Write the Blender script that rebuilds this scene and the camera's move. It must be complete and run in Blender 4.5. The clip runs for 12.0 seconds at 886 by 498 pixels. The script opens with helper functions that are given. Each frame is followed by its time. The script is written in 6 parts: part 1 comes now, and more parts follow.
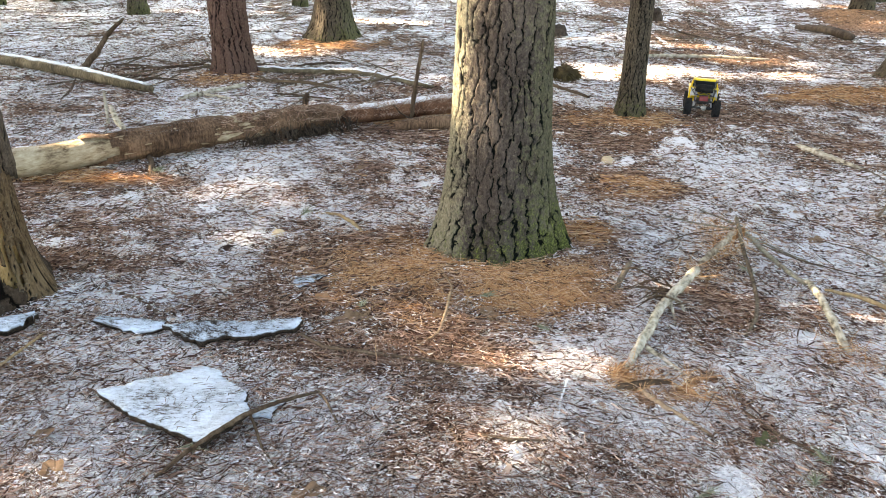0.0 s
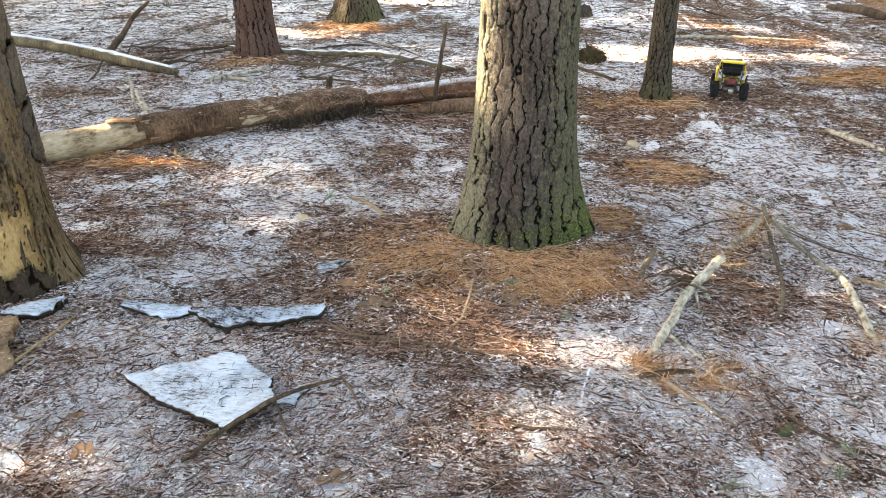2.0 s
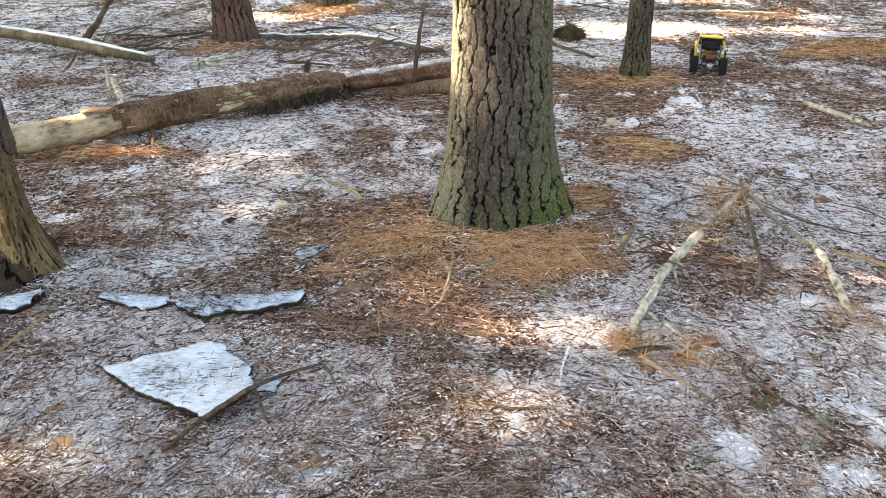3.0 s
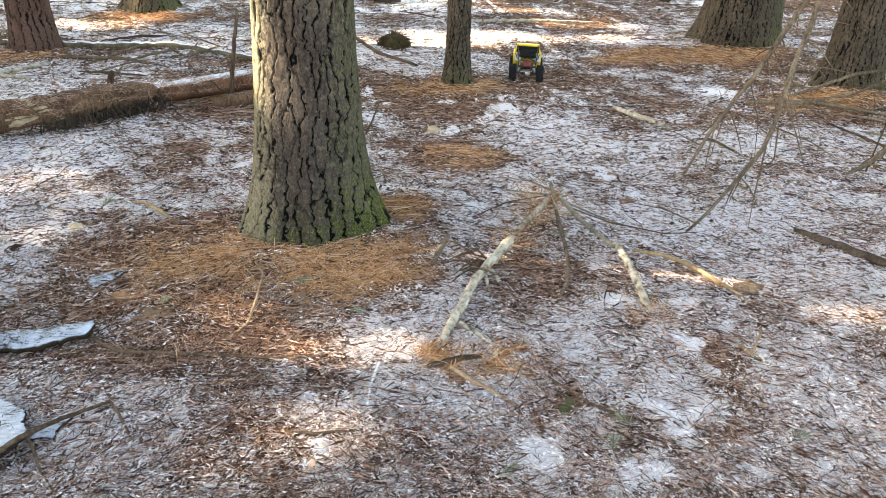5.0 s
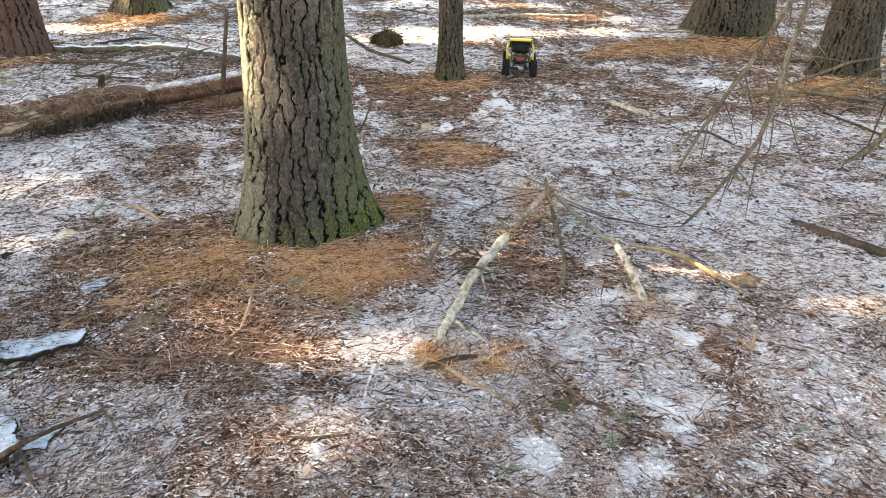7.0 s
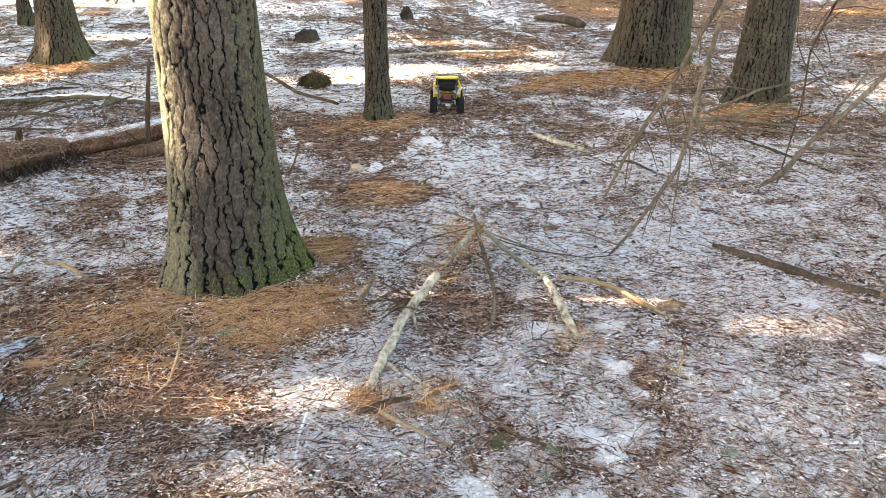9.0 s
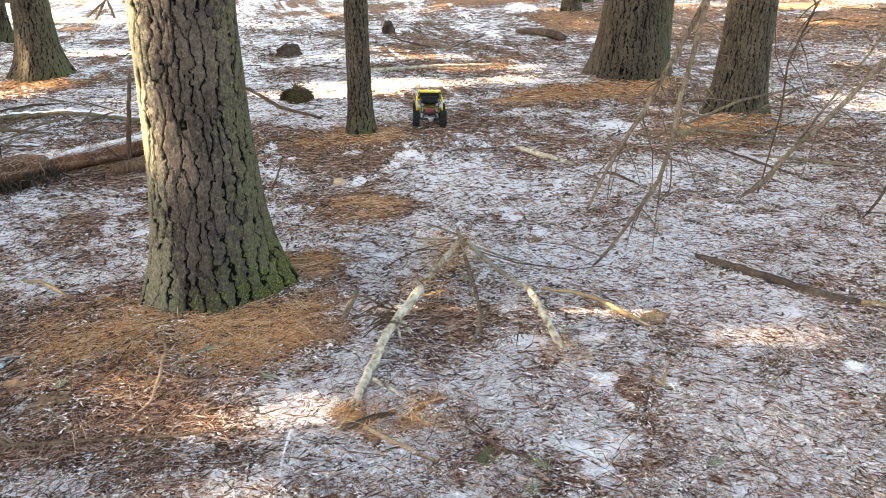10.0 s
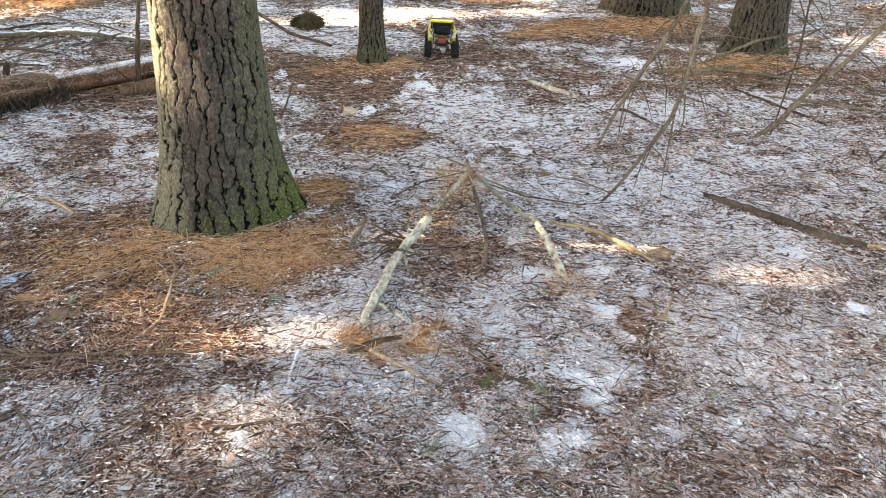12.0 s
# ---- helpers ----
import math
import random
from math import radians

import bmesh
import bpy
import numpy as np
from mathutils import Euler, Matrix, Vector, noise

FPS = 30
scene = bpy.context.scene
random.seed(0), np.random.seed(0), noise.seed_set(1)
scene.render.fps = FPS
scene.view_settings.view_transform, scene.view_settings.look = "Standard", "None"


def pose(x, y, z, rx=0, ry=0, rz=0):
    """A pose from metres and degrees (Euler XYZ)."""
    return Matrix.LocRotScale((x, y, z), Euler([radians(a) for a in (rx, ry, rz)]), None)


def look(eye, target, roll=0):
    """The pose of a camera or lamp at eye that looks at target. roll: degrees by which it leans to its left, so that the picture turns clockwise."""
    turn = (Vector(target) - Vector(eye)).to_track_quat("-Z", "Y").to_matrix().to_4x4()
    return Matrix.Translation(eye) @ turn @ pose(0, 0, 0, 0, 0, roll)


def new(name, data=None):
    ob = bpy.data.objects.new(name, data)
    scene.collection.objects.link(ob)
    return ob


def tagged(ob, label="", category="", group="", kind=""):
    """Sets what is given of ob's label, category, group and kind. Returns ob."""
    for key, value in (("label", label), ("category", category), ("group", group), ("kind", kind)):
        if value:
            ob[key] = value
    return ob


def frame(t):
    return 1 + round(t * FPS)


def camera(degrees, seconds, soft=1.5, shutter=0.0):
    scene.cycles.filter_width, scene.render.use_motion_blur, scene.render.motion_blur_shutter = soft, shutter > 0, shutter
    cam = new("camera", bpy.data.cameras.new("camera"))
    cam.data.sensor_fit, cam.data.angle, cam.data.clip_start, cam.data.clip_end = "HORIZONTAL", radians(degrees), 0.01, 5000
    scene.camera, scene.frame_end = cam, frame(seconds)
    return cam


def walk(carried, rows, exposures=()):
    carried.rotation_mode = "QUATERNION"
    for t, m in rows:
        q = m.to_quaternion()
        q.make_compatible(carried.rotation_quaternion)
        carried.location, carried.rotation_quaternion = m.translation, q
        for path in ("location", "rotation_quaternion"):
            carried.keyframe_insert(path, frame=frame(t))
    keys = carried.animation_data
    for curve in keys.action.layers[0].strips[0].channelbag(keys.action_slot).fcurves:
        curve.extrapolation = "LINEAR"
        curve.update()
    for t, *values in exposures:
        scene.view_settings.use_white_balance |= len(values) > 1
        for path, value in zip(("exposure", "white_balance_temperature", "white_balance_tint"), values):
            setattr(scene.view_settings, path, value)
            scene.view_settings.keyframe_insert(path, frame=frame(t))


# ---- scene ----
# ---------------- camera and its walk ----------------
cam = camera(58.0, 12.0, soft=0.6)
ROWS = [
    (0.0, 0.033, 0.145, 1.289, 62.38, -1.14, 1.72),
    (0.5, 0.029, 0.138, 1.295, 63.50, -1.54, 2.56),
    (1.0, 0.033, 0.144, 1.294, 63.39, -1.40, 2.76),
    (1.5, 0.030, 0.152, 1.301, 62.57, -1.05, 3.00),
    (2.0, 0.030, 0.154, 1.309, 60.97, -0.61, 3.27),
    (2.5, 0.036, 0.154, 1.311, 59.96, -0.05, 3.27),
    (3.0, 0.066, 0.158, 1.314, 59.63, 0.28, 1.83),
    (3.5, 0.136, 0.187, 1.304, 59.45, -1.05, -1.96),
    (3.7, 0.173, 0.202, 1.304, 59.53, -1.77, -3.65),
    (5.3, 0.213, 0.227, 1.294, 60.43, -2.43, -9.01),
    (5.5, 0.213, 0.230, 1.291, 60.38, -2.28, -9.05),
    (6.0, 0.221, 0.237, 1.293, 60.25, -1.92, -9.07),
    (6.5, 0.224, 0.245, 1.293, 60.01, -1.63, -9.03),
    (8.5, 0.270, 0.249, 1.314, 61.87, -1.29, -12.85),
    (9.0, 0.276, 0.241, 1.319, 62.70, -1.06, -14.40),
    (9.5, 0.280, 0.247, 1.318, 63.47, -0.94, -15.32),
    (10.0, 0.280, 0.245, 1.320, 63.63, -0.95, -15.69),
    (10.5, 0.276, 0.239, 1.314, 62.91, -1.13, -15.61),
    (11.0, 0.272, 0.230, 1.310, 60.91, -1.29, -15.38),
    (11.5, 0.270, 0.227, 1.305, 59.75, -1.98, -14.83),
    (12.0, 0.267, 0.225, 1.302, 59.09, -2.36, -14.45),
]
walk(cam, [(t, pose(x, y, z, rx, ry, rz)) for t, x, y, z, rx, ry, rz in ROWS], exposures=((0.0, 3.40, 9150, 12), (12.0, 3.40, 9150, 12)))

# ---------------- sky and sun ----------------
SUN_EL, SUN_AZ = radians(36), radians(-72)      # azimuth from +y, towards +x
SUN_WAY = Vector((math.sin(SUN_AZ) * math.cos(SUN_EL), math.cos(SUN_AZ) * math.cos(SUN_EL), math.sin(SUN_EL)))
world = bpy.data.worlds.new("sky")
scene.world = world
world.use_nodes = True
wn = world.node_tree.nodes
wn.clear()
sky = wn.new("ShaderNodeTexSky")
sky.sky_type, sky.sun_disc, sky.sun_elevation, sky.sun_rotation = "NISHITA", False, SUN_EL, SUN_AZ
sky.air_density, sky.dust_density, sky.ozone_density = 1.0, 1.5, 1.0
back = wn.new("ShaderNodeBackground")
back.inputs["Strength"].default_value = 0.106
wout = wn.new("ShaderNodeOutputWorld")
world.node_tree.links.new(sky.outputs[0], back.inputs[0])
world.node_tree.links.new(back.outputs[0], wout.inputs[0])
sun = new("sun", bpy.data.lights.new("sun", "SUN"))
sun.data.energy, sun.data.angle, sun.data.color = 5.0, radians(0.6), (1.0, 0.93, 0.82)
sun.matrix_world = look(SUN_WAY * 40, (0, 0, 0))


# ---------------- noise on the plan ----------------
def hashed(i, j, seed):
    v = np.sin(i * 127.1 + j * 311.7 + seed * 74.7) * 43758.5453
    return v - np.floor(v)


def vnoise(x, y, scale, seed=0):
    """Smooth noise, 0 to 1, on arrays of places."""
    x, y = np.asarray(x, float) / scale, np.asarray(y, float) / scale
    i, j = np.floor(x), np.floor(y)
    u, v = x - i, y - j
    u, v = u * u * (3 - 2 * u), v * v * (3 - 2 * v)
    a = hashed(i, j, seed) * (1 - u) + hashed(i + 1, j, seed) * u
    b = hashed(i, j + 1, seed) * (1 - u) + hashed(i + 1, j + 1, seed) * u
    return a * (1 - v) + b * v


def cells(u, v, columns, seed=0, wide=0.16):
    """Cracked plates: the gap field (0 in a crack, 1 on a plate) and a number for each plate; u runs round in `columns` cells."""
    i0, j0 = np.floor(u), np.floor(v)
    f1, f2, own = np.full(u.shape, 9.0), np.full(u.shape, 9.0), np.zeros(u.shape)
    u1, v1, u2, v2 = np.zeros(u.shape), np.zeros(u.shape), np.zeros(u.shape), np.zeros(u.shape)
    for di in (-1, 0, 1):
        for dj in (-1, 0, 1):
            i, j = i0 + di, j0 + dj
            w = np.mod(i, columns)
            pu, pv = i + 0.1 + 0.8 * hashed(w, j, seed), j + 0.1 + 0.8 * hashed(w, j, seed + 5)
            d = np.hypot(pu - u, pv - v)
            near, second = d < f1, (d >= f1) & (d < f2)
            u2, v2 = np.where(near, u1, np.where(second, pu, u2)), np.where(near, v1, np.where(second, pv, v2))
            u1, v1 = np.where(near, pu, u1), np.where(near, pv, v1)
            f2 = np.where(near, f1, np.minimum(f2, d))
            own = np.where(near, hashed(w, j, seed + 9), own)
            f1 = np.minimum(f1, d)
    across = np.abs(u1 - u2) / (np.hypot(u1 - u2, v1 - v2) + 1e-6)
    gap = np.clip((f2 - f1) / wide, 0, 1)
    return 1 - (1 - gap) * (0.30 + 0.70 * across ** 1.2), own


def bump(x, y, cx, cy, rx, ry, h):
    return h * np.exp(-(((x - cx) / rx) ** 2 + ((y - cy) / ry) ** 2))


SLOPE_X, SLOPE_Y = 0.0093, -0.0890
# trunks: x, y, radius at breast height
TREES = dict(main=(0.197, 3.21), thin=(1.235, 5.68), dark=(-1.985, 7.08), mid=(-1.40, 9.05), wide=(4.06, 7.02), right=(4.0, 5.27), snag=(-1.66, 2.55))


def eased(v, lim, room):
    a = np.abs(v)
    return np.sign(v) * np.where(a < lim, a, lim + room * np.tanh((a - lim) / room))


def gz(x, y):
    """Height of the forest floor."""
    x, y = np.asarray(x, float), np.asarray(y, float)
    z = SLOPE_X * eased(x, 20, 15) + SLOPE_Y * eased(y, 18, 12)
    z = z + 0.05 * (vnoise(x, y, 0.9, 1) - 0.5) + 0.022 * (vnoise(x, y, 0.31, 2) - 0.5)
    z = z + 0.25 * (vnoise(x, y, 6.0, 3) - 0.5) * np.clip((y - 9) / 6, 0, 1)
    z = z + bump(x, y, 0.1, 3.1, 0.55, 0.5, 0.012) + bump(x, y, 1.28, 5.8, 0.4, 0.35, 0.02)
    z = z + bump(x, y, 3.9, 7.0, 0.9, 0.7, 0.06) + bump(x, y, 3.85, 5.0, 0.55, 0.35, 0.07)
    z = z + bump(x, y, -2.0, 7.1, 0.6, 0.5, 0.03) + bump(x, y, -1.4, 9.2, 0.7, 0.6, 0.05) + bump(x, y, -1.6, 2.5, 0.5, 0.4, 0.04)
    z = z + bump(x, y, 0.2, 5.75, 0.5, 0.25, 0.06) + bump(x, y, 5.74, 12.1, 0.9, 0.7, 0.15) + bump(x, y, 5.6, 16.1, 1.3, 1, 0.25)
    return z


def ground(x, y, up=0.0):
    return Vector((x, y, float(gz(x, y)) + up))


def fog(x, y, spots):
    s = np.zeros_like(np.asarray(x, float))
    for cx, cy, rx, ry, *k in spots:
        s = np.maximum(s, np.clip(1.35 - np.hypot((x - cx) / rx, (y - cy) / ry), 0, 1) * (k[0] if k else 1.0))
    return s


# beds of bare orange needles: x, y and half widths
BEDS = ((-0.10, 2.88, 0.46, 0.32), (0.25, 2.78, 0.34, 0.28), (0.55, 3.35, 0.16, 0.20, 0.8), (1.15, 5.50, 0.42, 0.26, 0.8), (3.30, 6.45, 0.75, 0.32), (3.95, 6.6, 0.4, 0.25),
        (3.72, 4.85, 0.55, 0.26), (0.95, 4.02, 0.25, 0.20, 0.75), (-0.15, 5.45, 0.60, 0.18), (-1.4, 8.7, 0.6, 0.3, 0.8), (-2.0, 6.8, 0.45, 0.2, 0.7),
        (-1.95, 3.95, 0.35, 0.12), (1.32, 2.47, 0.06, 0.10, 0.6), (5.6, 11.8, 0.8, 0.4), (5.6, 15.7, 1.3, 0.7),
        (0.76, 2.05, 0.06, 0.06, 0.7), (0.58, 2.11, 0.07, 0.06, 0.7), (-0.05, 2.55, 0.5, 0.16, 0.35), (9.2, 11.0, 3.6, 2.4, 0.35))


# clean snow lying in small patches; broad stretches where frost holds; stretches of bare red-brown needles: x, y, half widths, weight
SNOWS = ((1.15, 1.72, 0.04, 0.09), (1.23, 2.40, 0.08, 0.05), (0.99, 1.56, 0.07, 0.04), (-1.07, 2.66, 0.06, 0.05), (-1.12, 1.58, 0.05, 0.05), (-1.57, 3.65, 0.07, 0.07), (-1.65, 3.10, 0.08, 0.05), (-0.30, 1.52, 0.04, 0.03),
         (-1.15, 3.57, 0.07, 0.05), (0.20, 1.74, 0.03, 0.03), (1.42, 4.99, 0.08, 0.09), (-0.14, 3.99, 0.07, 0.05), (2.23, 2.34, 0.06, 0.06), (2.16, 1.93, 0.06, 0.04), (3.06, 5.32, 0.12, 0.20), (0.76, 1.66, 0.05, 0.07))
# The frost round (0.0, 1.72) is strengthened to stand in for foreground light.
WHITES = ((0.39, 2.0, 0.08, 0.16), (0.62, 1.89, 0.12, 0.10), (0.75, 1.69, 0.12, 0.14), (0.99, 1.56, 0.12, 0.06), (0.96, 2.17, 0.12, 0.11), (1.69, 1.9, 0.26, 0.18), (1.08, 1.93, 0.13, 0.10), (0.48, 2.28, 0.14, 0.10),
          (-0.97, 1.64, 0.24, 0.20), (-1.22, 4.11, 0.36, 0.30), (1.25, 2.39, 0.12, 0.10), (2.2, 2.45, 0.25, 0.25), (2.3, 3.3, 0.5, 0.3, 0.6), (3.1, 4.2, 0.6, 0.4, 0.6), (2.0, 1.6, 0.4, 0.12), (0.0, 1.72, 0.42, 0.36, 0.62), (-0.7, 3.6, 0.3, 0.2, 0.7), (1.7, 4.5, 0.4, 0.4, 0.6))
BROWNS = ((-0.14, 2.19, 0.33, 0.14, 0.25), (-0.07, 1.82, 0.27, 0.22, 0.35), (0.33, 1.71, 0.12, 0.12, 0.5), (1.40, 2.0, 0.08, 0.12), (1.30, 1.70, 0.06, 0.09), (1.04, 2.62, 0.14, 0.20, 1.2), (0.62, 3.31, 0.13, 0.22), (0.94, 4.06, 0.24, 0.30),
          (0.80, 5.10, 0.40, 0.45, 0.8), (-1.24, 2.40, 0.10, 0.15), (-2.01, 3.94, 0.24, 0.16), (0.81, 2.11, 0.05, 0.08), (0.85, 1.83, 0.04, 0.06), (-0.27, 1.84, 0.10, 0.13, 0.35), (-0.30, 2.20, 0.20, 0.18, 0.4), (1.37, 1.93, 0.06, 0.16),
          (0.82, 3.46, 0.2, 0.3, 0.8), (0.82, 5.60, 0.3, 0.4, 0.8), (-1.42, 4.02, 0.26, 0.16, 0.8), (-0.39, 5.15, 0.39, 0.25), (2.08, 3.53, 0.21, 0.2, 0.6), (1.81, 2.23, 0.08, 0.09, 0.8), (1.9, 5.7, 0.8, 0.4, 0.5), (-0.75, 2.55, 0.25, 0.12, 0.5))


def drift(x, y):
    """Where small patches of clean snow lie over the litter, 0 to 1."""
    v = vnoise(x, y, 0.085, 51) * (0.75 + 0.5 * vnoise(x, y, 0.7, 52)) + 0.22 * (vnoise(x, y, 0.02, 53) - 0.5)
    v = np.clip((v - 0.90) * 9, 0, 1) * np.clip(1.2 - fog(x, y, BEDS) * 2, 0, 1)
    own = np.clip(fog(x, y, SNOWS) * 1.5 + 0.9 * (vnoise(x, y, 0.03, 54) - 0.6), 0, 1) * np.clip(fog(x, y, SNOWS) * 5, 0, 1)
    return np.maximum(v, own)


def cover(x, y):
    """Balance of the litter, from bare brown needles (-1) to frost (1)."""
    x, y = np.asarray(x, float), np.asarray(y, float)
    u, v = x + 0.20 * (vnoise(x, y, 0.16, 61) - 0.5), y + 0.20 * (vnoise(x, y, 0.16, 62) - 0.5)
    patch = 1.1 * (vnoise(x, y, 0.50, 63) - 0.5) + 0.8 * (vnoise(x, y, 0.17, 64) - 0.5) + 0.5 * (vnoise(x, y, 0.06, 65) - 0.5)
    # Last term: more frost in front, lifting its brightness in place of light.
    side = 0.22 * np.clip((x - 0.3) / 0.5, -0.8, 1) * np.clip(3.6 - y, 0, 1) + 0.06 * np.clip((2.3 - y) / 0.5, 0, 1)
    # Frost thinned towards the right to darken it, in place of shade.
    return np.clip(0.85 * fog(u, v, WHITES) - 0.85 * fog(u, v, BROWNS) + patch + side - 0.24 * np.clip((x - 1.4) / 1.0, 0, 1) * np.clip(y - 2.6, 0, 1), -1, 1)


def bare(x, y):
    """How far the floor is bare needles with no snow, 0 to 1."""
    wob = 0.9 * (vnoise(x, y, 0.30, 10) - 0.5) + 0.7 * (vnoise(x, y, 0.12, 11) - 0.5) + 0.5 * (vnoise(x, y, 0.045, 12) - 0.5)
    u = x + 0.30 * (vnoise(x, y, 0.27, 15) - 0.5) + 0.14 * (vnoise(x, y, 0.09, 16) - 0.5)
    v = y + 0.30 * (vnoise(x, y, 0.27, 17) - 0.5) + 0.14 * (vnoise(x, y, 0.09, 18) - 0.5)
    g = fog(u, v, BEDS)
    f = np.clip(g * 1.15 + wob * np.clip(g * 4, 0, 1), 0, 1)
    return np.maximum(f, np.clip(-0.7 * cover(x, y) - 0.2, 0, 0.22)) * (1 - 0.9 * drift(x, y))


# ---------------- materials ----------------
def mat(name, rough=0.85, metal=0.0):
    m = bpy.data.materials.new(name)
    m.use_nodes = True
    b = m.node_tree.nodes["Principled BSDF"]
    b.inputs["Roughness"].default_value, b.inputs["Metallic"].default_value = rough, metal
    b.inputs["Specular IOR Level"].default_value = 0.1 if rough > 0.65 else 0.5
    return m, m.node_tree.nodes, m.node_tree.links, b


def tex_noise(n, l, scale, detail=6, stretch=None, coords="Object", rough=0.6):
    c = n.new("ShaderNodeTexCoord")
    t = n.new("ShaderNodeTexNoise")
    t.inputs["Scale"].default_value, t.inputs["Detail"].default_value, t.inputs["Roughness"].default_value = scale, detail, rough
    if stretch:
        mp = n.new("ShaderNodeMapping")
        mp.inputs["Scale"].default_value = stretch
        l.new(c.outputs[coords], mp.inputs[0])
        l.new(mp.outputs[0], t.inputs["Vector"])
    else:
        l.new(c.outputs[coords], t.inputs["Vector"])
    return t.outputs["Fac"]


def ramp(n, l, fac, *stops):
    r = n.new("ShaderNodeValToRGB")
    while len(r.color_ramp.elements) < len(stops):
        r.color_ramp.elements.new(0.5)
    for e, (p, c) in zip(r.color_ramp.elements, stops):
        e.position, e.color = p, (*c, 1)
    l.new(fac, r.inputs[0])
    return r.outputs[0]


def blend(n, l, fac, a, b, how="MIX"):
    m = n.new("ShaderNodeMix")
    m.data_type, m.blend_type = "RGBA", how
    for s, v in ((m.inputs[0], fac), (m.inputs[6], a), (m.inputs[7], b)):
        if isinstance(v, (int, float)):
            s.default_value = v
        elif isinstance(v, tuple):
            s.default_value = (*v, 1)
        else:
            l.new(v, s)
    return m.outputs[2]


def calc(n, l, op, a, b=0.0, clamp=False):
    m = n.new("ShaderNodeMath")
    m.operation, m.use_clamp = op, clamp
    for s, v in ((m.inputs[0], a), (m.inputs[1], b)):
        if isinstance(v, (int, float)):
            s.default_value = v
        else:
            l.new(v, s)
    return m.outputs[0]


def attr(n, name):
    a = n.new("ShaderNodeAttribute")
    a.attribute_name = name
    return a.outputs["Fac"]


def relief(n, l, b, fac, strength=0.5, dist=0.01):
    k = n.new("ShaderNodeBump")
    k.inputs["Strength"].default_value, k.inputs["Distance"].default_value = strength, dist
    l.new(fac, k.inputs["Height"])
    l.new(k.outputs[0], b.inputs["Normal"])


def upward(n, l, lo, hi):
    g = n.new("ShaderNodeNewGeometry")
    s = n.new("ShaderNodeSeparateXYZ")
    l.new(g.outputs["Normal"], s.inputs[0])
    m = n.new("ShaderNodeMapRange")
    m.inputs["From Min"].default_value, m.inputs["From Max"].default_value = lo, hi
    l.new(s.outputs["Z"], m.inputs["Value"])
    return m.outputs[0]


SNOW = (0.80, 0.83, 0.88)


def floor_material():
    m, n, l, b = mat("forest_floor", 0.9)
    turn = []
    for k, a in enumerate((0.2, 1.25, 2.3)):
        c = n.new("ShaderNodeTexCoord")
        mp = n.new("ShaderNodeMapping")
        mp.vector_type = "TEXTURE"
        mp.inputs["Rotation"].default_value, mp.inputs["Location"].default_value, mp.inputs["Scale"].default_value = (0, 0, a), (k * 3.7, k, 0), (1.0, 7.0, 1.0)
        t = n.new("ShaderNodeTexNoise")
        t.inputs["Scale"].default_value, t.inputs["Detail"].default_value, t.inputs["Roughness"].default_value = 150, 3, 0.6
        l.new(c.outputs["Object"], mp.inputs[0])
        l.new(mp.outputs[0], t.inputs["Vector"])
        turn.append(t.outputs["Fac"])
    weave = calc(n, l, "MAXIMUM", calc(n, l, "MAXIMUM", turn[0], turn[1]), turn[2])
    sparse = calc(n, l, "MINIMUM", calc(n, l, "MINIMUM", turn[0], turn[1]), turn[2])
    # Low end near black: shade between the needles put into the litter colour.
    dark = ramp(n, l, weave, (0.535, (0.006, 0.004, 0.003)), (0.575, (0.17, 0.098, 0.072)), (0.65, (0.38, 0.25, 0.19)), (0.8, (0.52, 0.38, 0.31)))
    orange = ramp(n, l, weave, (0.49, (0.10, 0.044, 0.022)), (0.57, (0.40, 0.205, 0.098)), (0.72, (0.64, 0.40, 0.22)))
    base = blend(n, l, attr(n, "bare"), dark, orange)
    broad = tex_noise(n, l, 7, 5, rough=0.7)
    fine = tex_noise(n, l, 120, 3, rough=0.6)
    cover = calc(n, l, "ADD", calc(n, l, "MULTIPLY", broad, 0.55), calc(n, l, "ADD", calc(n, l, "MULTIPLY", sparse, 0.45), calc(n, l, "MULTIPLY", fine, 0.30)))
    cover = calc(n, l, "SUBTRACT", cover, calc(n, l, "MULTIPLY", attr(n, "bare"), 0.36))
    cover = calc(n, l, "ADD", cover, calc(n, l, "ADD", calc(n, l, "MULTIPLY", attr(n, "drift"), 0.30), calc(n, l, "MULTIPLY", attr(n, "cover"), 0.105)))
    mask = n.new("ShaderNodeMapRange")
    mask.inputs["From Min"].default_value, mask.inputs["From Max"].default_value = 0.592, 0.645
    l.new(cover, mask.inputs["Value"])
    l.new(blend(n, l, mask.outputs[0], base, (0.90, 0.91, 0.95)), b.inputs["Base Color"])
    relief(n, l, b, calc(n, l, "ADD", weave, calc(n, l, "MULTIPLY", mask.outputs[0], 0.25)), 0.9, 0.012)
    return m


def random_island(name, *stops, rough=0.8):
    m, n, l, b = mat(name, rough)
    g = n.new("ShaderNodeNewGeometry")
    c = ramp(n, l, g.outputs["Random Per Island"], *stops)
    v = tex_noise(n, l, 3.0, 3)
    l.new(blend(n, l, calc(n, l, "MULTIPLY", v, 0.25), c, tuple(0.6 * q for q in stops[len(stops) // 2][1])), b.inputs["Base Color"])
    return m


